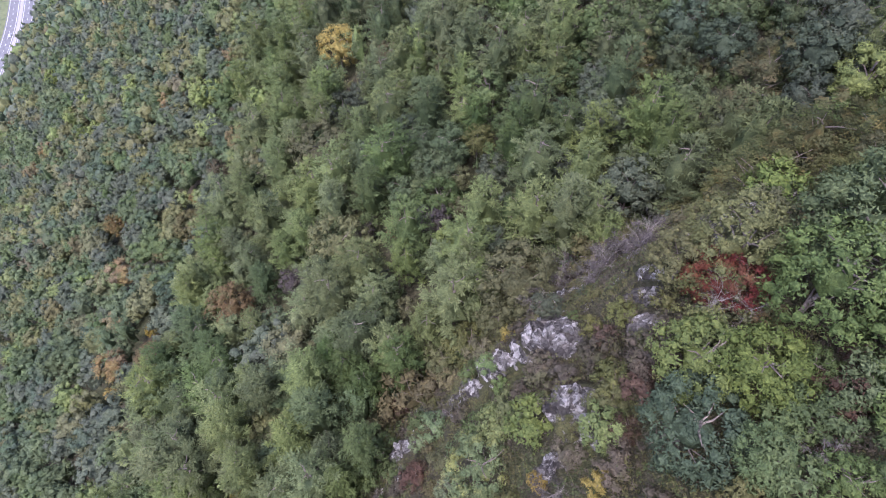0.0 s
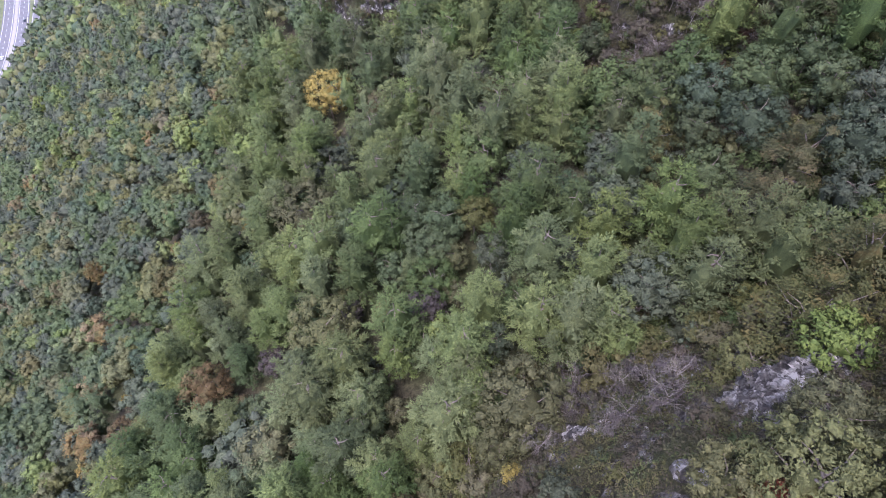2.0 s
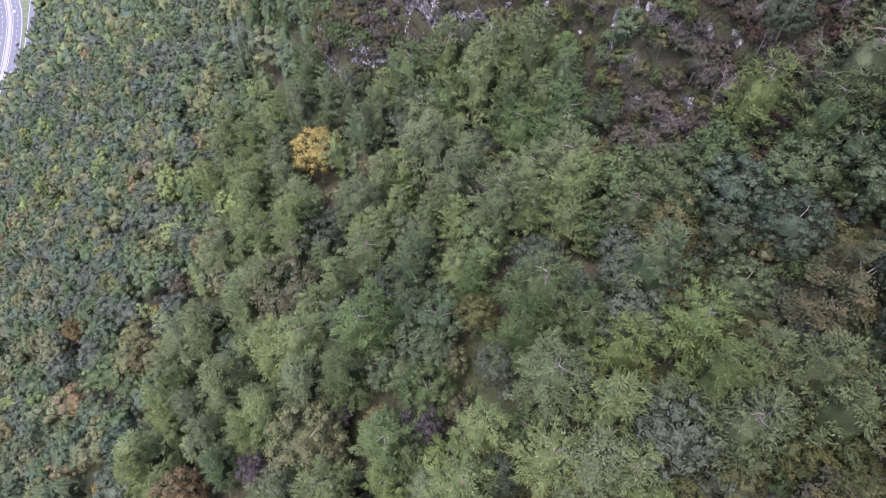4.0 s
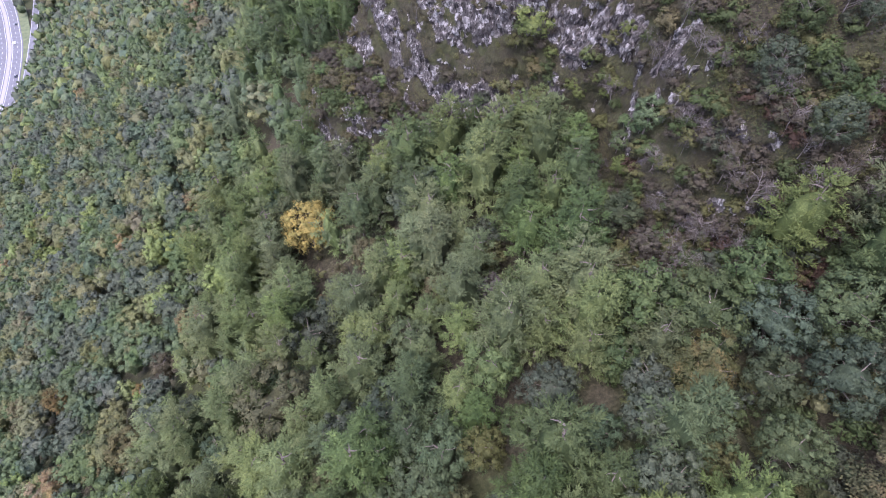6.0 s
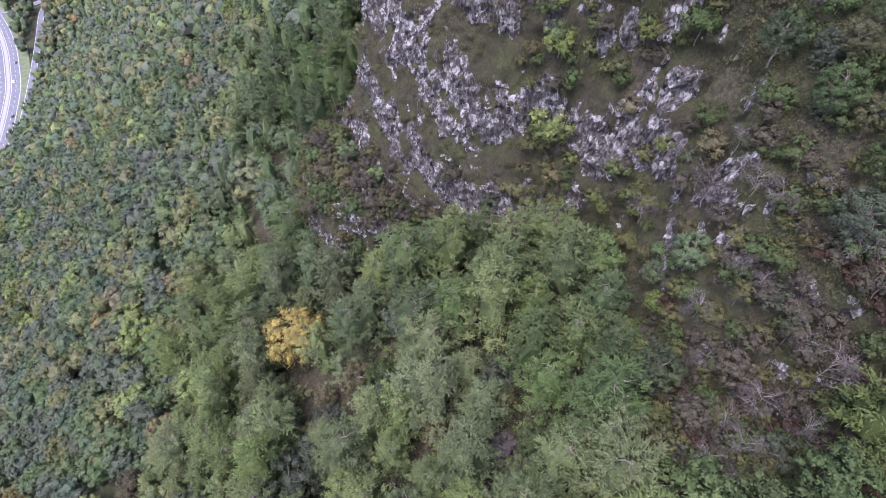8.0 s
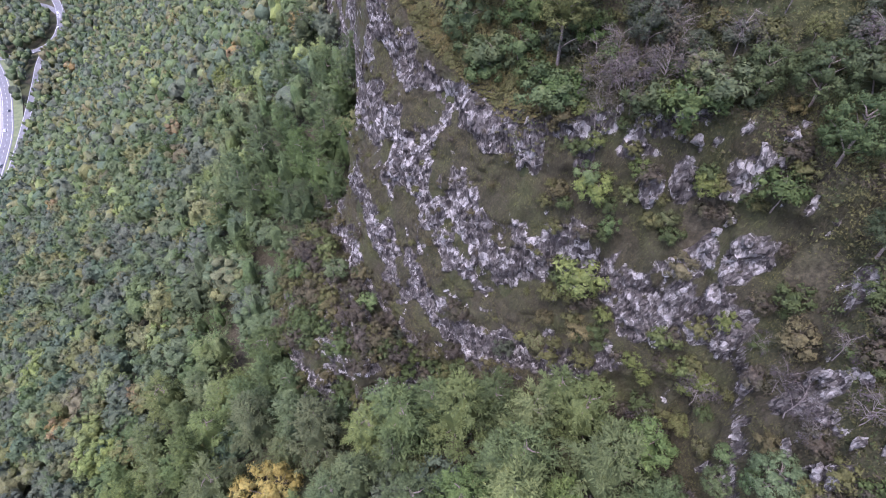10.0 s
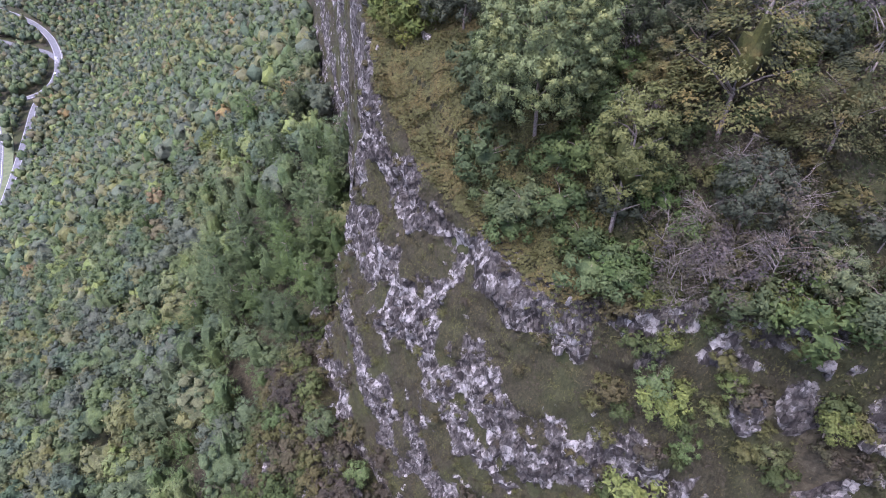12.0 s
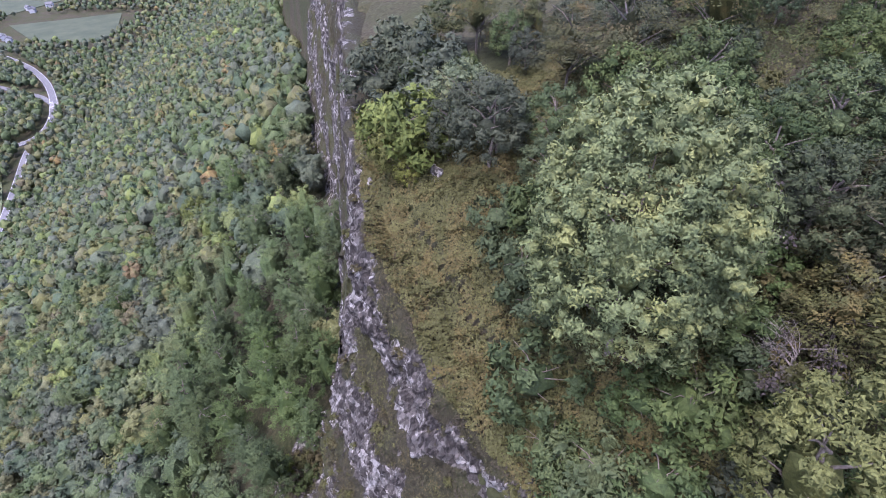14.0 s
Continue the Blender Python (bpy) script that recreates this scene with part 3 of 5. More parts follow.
def lump(level, rough, seed):
    """A lumpy unit mass of boughs, one of a stock of sixteen."""
    if (level, rough, seed) not in LUMPS:
        n, F = ball(level)
        swell = fbm(n[:, 0] * 1.9 + 50, n[:, 1] * 1.9 + 50, n[:, 2] * 1.9 + 50, seed, 2, 0.55)
        fine = lattice(n[:, 0] * 6 + 50, n[:, 1] * 6 + 50, n[:, 2] * 6 + 50, seed + 9) + 0.8 * (np.random.default_rng(seed).uniform(size=len(n)) - 0.5)
        LUMPS[level, rough, seed] = n * (0.80 + rough * (0.95 * (swell - 0.5) + 0.42 * (fine - 0.5)))[:, None], F
    return LUMPS[level, rough, seed]


def body(rng, level, radius, height, low, rough=1.0):
    """The dense inside of a crown: a lumpy mass of boughs."""
    V, F = lump(level, rough, int(rng.integers(1, 17)))
    V = V * [radius, radius, height * 0.5] + [0, 0, low + height * 0.5]
    return faceted(V, F)


def boughs(rng, clumps, radius, height, low, n, size, fill=0.7, tuft=(0.20, 0.36), core=0.5, dense=2):
    """A crown of rounded boughs, each a leafy tuft of its own round a dense middle."""
    k = np.arange(clumps) + 0.5
    up, round_ = 1 - 1.62 * k / clumps, k * 2.39996 + rng.uniform(0, 6.283)
    flat = np.sqrt(np.clip(1 - up * up, 0, 1))
    c = unit(np.stack([np.cos(round_) * flat, np.sin(round_) * flat, up], 1) + rng.normal(size=(clumps, 3)) * 0.9 / math.sqrt(clumps))
    least = 1.0 - 1.9 * tuft[1] if tuft[1] < 0.3 else 0.5
    least = 0.56 if clumps > 300 else least
    c = rng.permutation(c)
    mid = c * (least + (1.0 - 0.45 * tuft[1] - least) * rng.uniform(0, 1, clumps) ** 0.6)[:, None] * [radius, radius, height * 0.5]
    big = rng.uniform(*tuft, clumps) * radius
    mid[:, 2] += low + height * 0.5
    pieces = [body(rng, dense, radius * core, height * core * 0.92, low + height * (0.44 - 0.46 * core), rough=0.6)]
    for m, r in zip(mid, big):
        v, f, nn = body(rng, 1, r * fill, r * 1.7 * fill, 0)
        pieces.append((v + m - [0, 0, r * 0.85 * fill], f, nn))
    share = big ** 2
    which = rng.choice(clumps, n, p=share / share.sum())
    o = unit(rng.normal(size=(n, 3)) + 0.7 * c[which] + [0, 0, 0.25])
    p = mid[which] + o * (big[which] * rng.uniform(0.66, 1.14, n))[:, None] * [1, 1, 0.9]
    out = unit(0.75 * o + 0.4 * c[which] + [0, 0, 0.25])
    face = unit(out + rng.normal(size=(n, 3)) * 0.5)
    a = unit(unit(np.cross(face, rng.normal(size=(n, 3)))) + 0.45 * o)
    s = size * rng.uniform(0.55, 1.35, n)[:, None]
    return joined(*pieces, sprays(p, a * s, unit(np.cross(face, a)) * s * 0.5, out))


def tubes(segments, sides=5):
    """Tapered limbs: rows of start, end, radius at start and end."""
    V, F = [], []
    for a, b, ra, rb in segments:
        a, b = np.array(a, float), np.array(b, float)
        d = unit(b - a)
        u = unit(np.cross(d, [0.31, 0.87, 0.12]))
        v = np.cross(d, u)
        k = len(V)
        for p, r in ((a, ra), (b, rb)):
            for i in range(sides):
                t = 6.2832 * i / sides
                V.append(p + (u * math.cos(t) + v * math.sin(t)) * r)
        F += [(k + i, k + (i + 1) % sides, k + sides + (i + 1) % sides, k + sides + i) for i in range(sides)]
    return np.array(V), np.array(F)


def limbs_of(rng, height, low, radius, count, thick, twigs=0, lean=0.6):
    """A trunk with limbs, and twigs where the tree is bare."""
    seg, p = [], np.array([0.0, 0, -0.8])
    steps = 5
    for i in range(steps):
        q = p + [rng.normal() * 0.12, rng.normal() * 0.12, (height * 0.9 + 0.8) / steps]
        seg.append((p, q, thick * (1 - 0.17 * i), thick * (1 - 0.17 * (i + 1))))
        p = q
    for i in range(count):
        h = rng.uniform(low, height * 0.85)
        a = rng.uniform(0, 6.283)
        r = radius * rng.uniform(0.55, 0.95) * (1.0 - 0.45 * h / height)
        p = np.array([0, 0, h])
        m = p + [math.cos(a) * r * 0.5, math.sin(a) * r * 0.5, r * lean * 0.6]
        q = p + [math.cos(a + 0.2) * r, math.sin(a + 0.2) * r, r * lean]
        seg += [(p, m, thick * 0.42, thick * 0.26), (m, q, thick * 0.26, thick * 0.08)]
        for k in range(twigs):
            t = rng.uniform(0.2, 1)
            s = p + (q - p) * t
            e = s + unit(rng.normal(size=3) + [math.cos(a), math.sin(a), 0.5]) * radius * rng.uniform(0.18, 0.42)
            seg.append((s, e, thick * 0.13, thick * 0.04))
            for _ in range(2):
                s2 = s + (e - s) * rng.uniform(0.3, 0.9)
                e2 = s2 + unit(rng.normal(size=3) + unit(e - s)) * radius * rng.uniform(0.08, 0.2)
                seg.append((s2, e2, thick * 0.06, thick * 0.025))
    return tubes(seg, 5 if not twigs else 3)


# kinds of tree: shape, radius, height, foot of the crown
SHAPES = {
    "larch": ("larch", 3.1, 9.4, 2.4),
    "ash": ("boughs", 6.0, 18.2, 0.3),
    "leafy_near": ("boughs", 3.6, 7.8, 1.0),
    "low_tree": ("boughs", 3.4, 5.0, 0.5),
    "tall": ("boughs", 3.0, 11.4, 2.2),
    "round": ("boughs", 3.5, 8.6, 2.2),
    "wide": ("boughs", 5.2, 9.2, 2.6),
    "beech": ("layered", 5.0, 10.5, 2.5),
    "bush": ("boughs", 1.5, 2.3, 0.0),
    "bare": ("bare", 2.6, 5.0, 1.0),
}
# tufts in a crown, their size, how full they are, and the dense middle
TUFTS = {"ash": (640, (0.075, 0.112), 0.66, 0.34), "leafy_near": (80, (0.14, 0.23), 0.6, 0.30), "low_tree": (66, (0.14, 0.23), 0.6, 0.40), "tall": (84, (0.14, 0.23), 0.6, 0.40), "round": (48, (0.16, 0.27), 0.66, 0.48),
         "wide": (84, (0.13, 0.21), 0.64, 0.50), "bush": (16, (0.2, 0.36), 0.6, 0.45)}


def crown_of(shape, rng, leaves, size):
    kind, radius, height, low = SHAPES[shape]
    if kind == "larch":
        return joined(body(rng, 2, radius * 0.52, height * 0.84, low), crown_larch(rng, leaves, size, radius, height, low))
    if kind == "layered":
        return joined(body(rng, 2, radius * 0.24, height * 0.55, low + height * 0.1), crown_layered(rng, leaves, size, radius, height, low))
    if kind == "bare":
        return crown_round(rng, leaves, size, 14, radius, height * 0.8, low, loose=0.9)
    clumps, tuft, fill, core = TUFTS[shape]
    return boughs(rng, clumps, radius, height, low, leaves, size, fill, tuft, core)


def far_crown(shape, rng, clumps, leaves, size, core):
    kind, radius, height, low = SHAPES[shape]
    if kind == "larch":
        return joined(body(rng, 2, radius * 0.62 * core, height * 0.9, low), crown_larch(rng, int(leaves * 1.7), size * 0.85, radius, height * 0.95, low, 44, 160))
    return boughs(rng, clumps, radius, height, low, leaves, size, 0.76, (0.20, 0.32), core, 3 if clumps > 11 else 2)


NAMES = {"larch": "larch_tree", "ash": "ash_tree", "round": "broadleaf_tree", "wide": "broadleaf_tree", "beech": "beech_tree", "bush": "shrub", "leafy_near": "broadleaf_tree", "low_tree": "broadleaf_tree", "tall": "broadleaf_tree", "bare": "bare_tree"}
WORDS = {"larch": "light green", "dark_larch": "dark green", "green": "mid-green", "grey_green": "grey-green", "teal": "blue-green", "lime": "lime-green", "gold_lime": "yellowing lime-green", "bright": "fresh green", "bracken": "golden brown", "heather": "dull brown",
         "olive": "olive-green", "yellow": "golden yellow", "brown": "dry brown", "rust": "red-brown", "orange": "orange-tinted", "beech": "ochre-tipped green", "mauve": "mauve-grey",
         "red": "deep red", "pale_olive": "pale yellow-olive", "silver": "pale silver-green"}
TEXT = {"tall": "slender leafy tree above the cliff edge", "low_tree": "low spreading leafy tree on the rocky spur", "leafy_near": "rounded leafy tree among rocks on the slope", "ash": "tall full-crowned ash tree above the cliff", "larch": "larch with feathery drooping sprays on the steep slope", "round": "rounded broadleaf tree in the hillside wood", "wide": "broad-crowned leafy tree on the slope",
        "beech": "beech tree with shelving tiers of leaves", "bush": "low leafy shrub among rock and rough grass", "bare": "half-bare twiggy tree with sparse leaves"}
LEAVES = {"larch": (5000, 0.17), "round": (2600, 0.17), "wide": (4600, 0.17), "beech": (5200, 0.16), "bush": (1100, 0.105), "bare": (600, 0.10), "ash": (34000, 0.115), "leafy_near": (5400, 0.12), "low_tree": (4600, 0.125), "tall": (6000, 0.125)}
made = {}


def tree(shape, tone, variant, x, y, size=1.0, z=None, turn=0.0):
    """One tree or shrub, a thing with its trunk and crown."""
    key = (shape, tone, variant)
    foot = float(surface_height(x, y)) if z is None else z
    m = pose(x, y, foot - 0.3, 0, 0, turn) @ Matrix.Scale(size, 4)
    if key in made:
        return copy_thing(made[key], m)
    rng = np.random.default_rng(1000 + 17 * variant + 101 * list(SHAPES).index(shape))
    root = tagged(new(NAMES[shape]), f"{WORDS[tone]} {TEXT[shape]}", "shrub" if shape == "bush" else "tree", group="woodland trees" if shape != "bush" else "hillside shrubs")
    kind, radius, height, low = SHAPES[shape]
    top = low + height
    if shape == "larch":
        tv, tf = limbs_of(rng, top, low, radius * 0.8, 6, 0.2, lean=0.15)
    elif shape == "bare":
        tv, tf = limbs_of(rng, top * 0.75, low, radius, 12, 0.08, twigs=8, lean=0.8)
    elif shape == "bush":
        tv, tf = limbs_of(rng, top * 0.7, 0.1, radius, 5, 0.06, lean=0.7)
    else:
        tv, tf = limbs_of(rng, top * 0.85, low, radius, 9, 0.22, lean=0.8)
    part("trunk" if shape != "bush" else "stem", mesh_of("trunk", tv, tf, PALE_BARK if shape == "bare" else BARK), root)
    cv, cf, cn = crown_of(shape, rng, *LEAVES[shape])
    part("crown", mesh_of("crown", cv, cf, ASH_LEAF if shape == "ash" else LEAF[tone], normals=cn), root)
    root.matrix_basis = m
    made[key] = root
    return root


# ---------------------------------------------------------------- where the trees stand
def scatter(rng, x0, x1, y0, y1, gap, keep):
    """Jittered rows of places at about that spacing."""
    out = []
    for j, y in enumerate(np.arange(y0, y1, gap * 0.87)):
        for x in np.arange(x0 + (j % 2) * gap / 2, x1, gap):
            px, py = x + rng.uniform(-0.36, 0.36) * gap, y + rng.uniform(-0.36, 0.36) * gap
            if keep(px, py):
                out.append((px, py))
    return out


def open_wood(x, y):
    """On the wooded slope, clear of the crags and of the valley road."""
    if x > -140:
        d, w = side_of(RIM, np.array([x]), np.array([y]))
        if d[0] > -w[0] - 1.5:
            return False
    if y < 90 and x > -20:
        d, w = side_of(SPUR, np.array([x]), np.array([y]))
        if d[0] > -0.62 * w[0]:
            return False
    if -40 < x < 4 and 132 < y < 192:
        return side_of(BUTTRESS, np.array([x]), np.array([y]))[0][0] < -3
    return True


GX, GY = np.meshgrid(np.arange(310) * 4.0 - 1020, np.arange(415) * 4.0 - 140, indexing="ij")
KINDS = fbm(GX / 26, GY / 26, 0 * GX + 0.5, 41), fbm(GX / 17, GY / 17, 0 * GX + 4.5, 47)


def tone_at(x, y, rng):
    """Which kind stands here: larch in the hollow, mixed broadleaf downhill."""
    i, j = min(max(int((x + 1020) / 4), 0), 309), min(max(int((y + 140) / 4), 0), 414)
    n, m = float(KINDS[0][i, j]), float(KINDS[1][i, j])
    r = rng.uniform()
    if -64 < x < -16 and 158 < y < 246 and r < 0.8:
        return "larch", "dark_larch"
    if x > -62 - 0.25 * max(0, y - 160) and y < 250:
        share = 0.72 if n > 0.40 else 0.45
        if x > 22:
            share = 0.25
        if r < share:
            return "larch", "larch" if m > 0.46 else "dark_larch"
        r = rng.uniform()
        for tone, p in (("green", 0.36), ("grey_green", 0.58), ("teal", 0.70), ("olive", 0.94), ("brown", 0.97), ("lime", 1.01)):
            if r < p:
                return ("wide" if rng.uniform() < 0.25 and tone not in ("lime", "brown") else "round"), tone
    if r < 0.10 and n > 0.5:
        return "larch", "dark_larch"
    if m > 0.62:
        r = 0.35 + r * 0.65
    for tone, p in (("green", 0.44), ("grey_green", 0.66), ("teal", 0.74), ("olive", 0.915), ("brown", 0.935), ("orange", 0.943), ("lime", 1.01)):
        if r < p:
            return "round", tone
    return "round", "green"


rng = np.random.default_rng(7)
special = [(-28.4, 116.5, 5.0), (-46, 127.5, 3.0)]  # plan of the trees that are placed singly, and of two gaps in the wood: x, y, radius


def clear_of(x, y, gap):
    return all((x - a) ** 2 + (y - b) ** 2 > (gap + r * 0.78) ** 2 for a, b, r in special)


def plant(shape, tone, places, height=None):
    """Trees of one kind at x, y, with their crown's radius."""
    for x, y, r in places:
        s = {"near": "leafy_near", "low": "low_tree"}.get(shape, shape)
        if shape == "leafy":
            s = "wide" if r > 4.1 else "round"
        tree(s, tone, int(rng.integers(0, 3)), x, y, r / SHAPES[s][1], turn=float(rng.uniform(0, 360)))
        special.append((x, y, r))


# trees that stand out in the hollow and on the slope below it
plant("leafy", "yellow", [(-28.6, 122.9, 6.2), (-48.7, 136.3, 2.4), (-41.0, 129.6, 2.8), (-48.2, 95.3, 1.7), (-75.0, 58.9, 2.0), (-83, 44.4, 3.6), (-34, 16, 3.6)])
plant("leafy", "brown", [(-14.6, 110.9, 3.3), (-21.2, 110.8, 2.2), (-0.5, 98.7, 2.6), (-65.7, 103.9, 3.6), (-67.9, 85.3, 5.0), (-135.7, 107.5, 4.0)])
plant("leafy", "orange", [(-23.8, 104.8, 2.0), (-9.2, 58.8, 2.2), (-60.3, 113.8, 4.2), (-74.2, 101.1, 3.7), (-113.0, 109.0, 4.1), (-97.5, 95.3, 2.6), (-104.3, 87.2, 3.2),
                          (-44.1, 51.6, 4.1), (-36.9, 49.3, 3.0), (-69.5, 49.9, 4.6), (-93.2, 352.0, 7.5), (-136.9, 285.2, 3.4)])
plant("leafy", "mauve", [(8.1, 95.2, 2.5), (-16.1, 60.3, 3.5), (-2.1, 56.0, 3.3), (-30.8, 54.7, 2.9), (53.2, 83.6, 2.3)])
plant("leafy", "olive", [(-4.0, 122.5, 2.9), (2.0, 64.9, 2.6), (2.3, 58.4, 3.0), (-17.6, 64.1, 2.1), (-6.3, 41.3, 3.9), (8.4, 40.7, 3.1), (-49.2, 114.7, 3.4), (-47.3, 72.5, 3.0),
                         (-76.1, 214.4, 3.0), (17.0, 130.0, 2.4)])
plant("leafy", "bright", [(-4.5, 88.5, 4.0), (7.1, 81.2, 3.9), (-8.3, 65.4, 3.4), (23.1, 119.6, 3.5)])
plant("leafy", "grey_green", [(14.4, 76.7, 3.7), (7.6, 48.3, 2.9), (-51.2, 89.0, 3.3)])
plant("leafy", "teal", [(19.5, 71.2, 2.7), (-40.4, 79.0, 3.4), (-106.8, 95.1, 3.1), (-67.3, 65.8, 4.9), (38.2, 79.2, 5.0), (42.1, 71.6, 4.8)])
plant("leafy", "lime", [(-81.7, 134.2, 3.4), (-86.6, 177.2, 2.4), (-43.5, 63.5, 2.8), (-258.7, 297.6, 4.6), (-233.4, 260.9, 6.0), (-204.6, 241.1, 5.2), (-170.1, 184.9, 5.4),
                        (-162.9, 238.7, 4.1), (-31, 184, 2.8), (-90.4, 293.3, 5.0), (-64.3, 259.3, 3.2), (-57, 249.7, 2.4), (28.8, 111.0, 2.1), (25.6, 109.8, 2.0), (26.3, 106.5, 1.9)])
plant("beech", "beech", [(31.4, 76.8, 4.3), (43.8, 62.2, 5.2), (47.6, 66.8, 3.4), (36.0, 60.0, 3.0)])
plant("leafy", "green", [(44.9, 79.1, 4.5), (50.3, 73.1, 3.4), (36.1, 66.0, 4.4), (5.5, 132.0, 2.6)])
plant("larch", "larch", [(42.8, 90.3, 4.4), (50.4, 87.0, 3.7), (37.7, 48.5, 4.3), (30.6, 49.0, 3.0), (-6.8, 48.9, 3.2), (-14.5, 47.9, 3.5), (-1.1, 48.0, 2.7), (5.6, 52.5, 3.1), (12.8, 48.0, 3.2),
                         (13.7, 57.0, 3.4), (19.8, 53.0, 3.0), (21.8, 59.3, 3.0), (25.1, 53.6, 2.9), (29.9, 54.0, 3.0), (29.1, 60.3, 3.0), (33.5, 55.5, 2.6), (10.5, 124.5, 4.2), (2.0, 126.5, 3.7),
                         (17.1, 116.0, 3.8), (-19.9, 130.1, 3.6), (-12.9, 121.6, 3.2), (7.5, 113.7, 4.0)])
plant("larch", "dark_larch", [(-35.0, 219.1, 4.3), (-46.6, 224.4, 4.0), (-38.1, 207.3, 4.0), (-53.1, 219.6, 3.6), (-29.4, 202.3, 3.6), (-55.2, 206.1, 3.3), (-103.3, 255.9, 3.8), (-68.3, 281.3, 3.8),
                              (-47.2, 265.6, 4.0), (-51.2, 248.1, 3.5), (-26, 190, 2.6), (-43, 195, 3.2),
                              (-29, 208.8, 3.6), (-27.8, 216.7, 3.6), (-31, 181.8, 3.0), (-47.5, 207.2, 3.8), (-54.6, 202.9, 3.8), (-43.3, 217.0, 3.6), (-24.5, 200.0, 3.2), (-35.5, 200, 3.4), (-60, 212, 3.6), (-37, 188, 3.2), (-49, 197, 3.6),
                              (-25, 226, 3.4), (-33, 229, 3.8), (-40.5, 212.5, 3.2), (-61, 200, 3.2), (-30, 193, 3.0)])
plant("bare", "mauve", [(30.7, 87.7, 3.0), (26.5, 89.4, 3.1), (36, 96, 2.8), (33, 91.5, 2.6), (41, 97, 3.0), (46, 95, 2.8), (39.5, 92.5, 2.6)])
plant("bare", "heather", [(39.2, 99.6, 2.6), (42.5, 96.9, 2.6), (34.9, 101.9, 2.2), (32.6, 94.6, 3.0), (36.5, 96.9, 2.6), (29.8, 90.8, 2.9), (44.9, 98.6, 2.6), (48.2, 94.9, 2.6), (51.4, 92.9, 2.6), (50.3, 95.7, 2.4),
                           (43.0, 100.7, 2.5), (34.7, 90.4, 2.5), (38.6, 102.3, 2.4)])
plant("near", "grey_green", [(46.5, 98.2, 2.9), (41.8, 106.5, 3.7)])
plant("near", "bright", [(31.0, 112.4, 2.6), (28.8, 114.7, 2.4)])
plant("leafy", "heather", [(29.0, 95.5, 2.4), (34.5, 99.5, 2.4), (38.5, 101.0, 2.2)])

# trees and shrubs of the near spur
plant("low", "lime", [(16.6, 13.8, 3.3), (19.4, 12.5, 3.0)])
plant("low", "teal", [(15.1, 9.5, 3.6)])
plant("near", "dark_larch", [(24.0, 17.3, 4.1), (28.0, 20.8, 4.3), (32.5, 25.0, 4.0)])
plant("low", "dark_larch", [(17.6, 7.3, 2.0), (21.0, 5.7, 1.8), (22.6, 12.6, 1.7)])
plant("near", "pale_olive", [(21.0, 22.3, 3.9), (18.2, 22.6, 2.9), (25.3, 26.4, 2.8)])
plant("near", "red", [(19.3, 20.6, 2.3), (20.6, 19.3, 2.3)])
plant("bare", "olive", [(18.4, 17.8, 2.7), (20.4, 17.0, 2.3), (19.3, 18.6, 2.2)])
plant("low", "orange", [(22.1, 17.8, 1.5)])
plant("low", "pale_olive", [(28.4, 35.6, 2.8)])
plant("low", "silver", [(3.3, 11.2, 3.5), (0.7, 10.3, 1.9)])
plant("bush", "lime", [(6.3, 15.5, 2.3), (4.9, 14.7, 2.2), (7.3, 13.2, 1.8), (18.0, 16.2, 1.3), (11.3, 11.0, 1.3), (31.6, 34.0, 2.0), (33.4, 35.2, 1.5)])
plant("bush", "bright", [(-1.2, 18.4, 2.0), (-3.1, 17.4, 1.6), (4.1, 21.0, 1.2), (5.5, 19.1, 0.8)])
plant("bush", "rust", [(-3.2, 12.9, 2.2), (-6.4, 25.4, 2.4), (13.3, 19.0, 1.3), (12.8, 10.9, 1.4), (14.3, 13.5, 1.2)])
plant("bush", "olive", [(14.6, 20.6, 1.4), (12.4, 20.6, 1.2), (15.4, 17.8, 1.2), (13.2, 16.0, 1.1)])
plant("bush", "heather", [(8.5, 18.1, 2.0), (10.0, 16.5, 1.5), (7.3, 16.7, 1.6), (12.4, 17.0, 1.7), (16.2, 16.9, 1.6), (15.0, 15.5, 1.6), (9.4, 10.2, 1.6), (11.7, 8.4, 1.7), (17.1, 35.6, 1.8), (21.2, 38.0, 1.8), (25.5, 39.1, 2.2)])
plant("bush", "olive", [(0.1, 13.5, 1.9), (12.2, 13.0, 1.4), (9.3, 11.7, 1.2), (19.0, 23.0, 1.6), (12.8, 14.7, 1.4)])
plant("bush", "dark_larch", [(22.4, 9.2, 2.0), (20.8, 10.0, 1.8), (24.6, 11.3, 1.9), (18.5, 6.6, 1.7), (25.8, 8.6, 1.9), (27.4, 12.4, 2.0), (23.6, 6.4, 1.8), (29.6, 16.0, 2.0)])
plant("bush", "rust", [(21.8, 8.0, 1.1), (25.6, 13.6, 1.2), (23.2, 10.8, 1.1)])
plant("bush", "yellow", [(10.6, 7.5, 1.2), (7.7, 28.8, 1.4), (7.0, 8.5, 0.9)])
plant("bare", "mauve", [(16.2, 40.2, 2.4), (21.9, 36.7, 2.6), (22.0, 34.7, 2.4), (19.5, 37.2, 2.3), (10.7, 31.1, 2.4), (15.9, 31.4, 2.0), (19.9, 31.8, 2.6), (17.2, 31.6, 2.3), (26.7, 28.1, 1.9), (15.8, 36.7, 2.0), (20.5, 7.2, 1.5)])
plant("low", "olive", [(3.3, 32.2, 4.0), (-0.5, 31.8, 3.4), (7.1, 33.1, 3.0)])
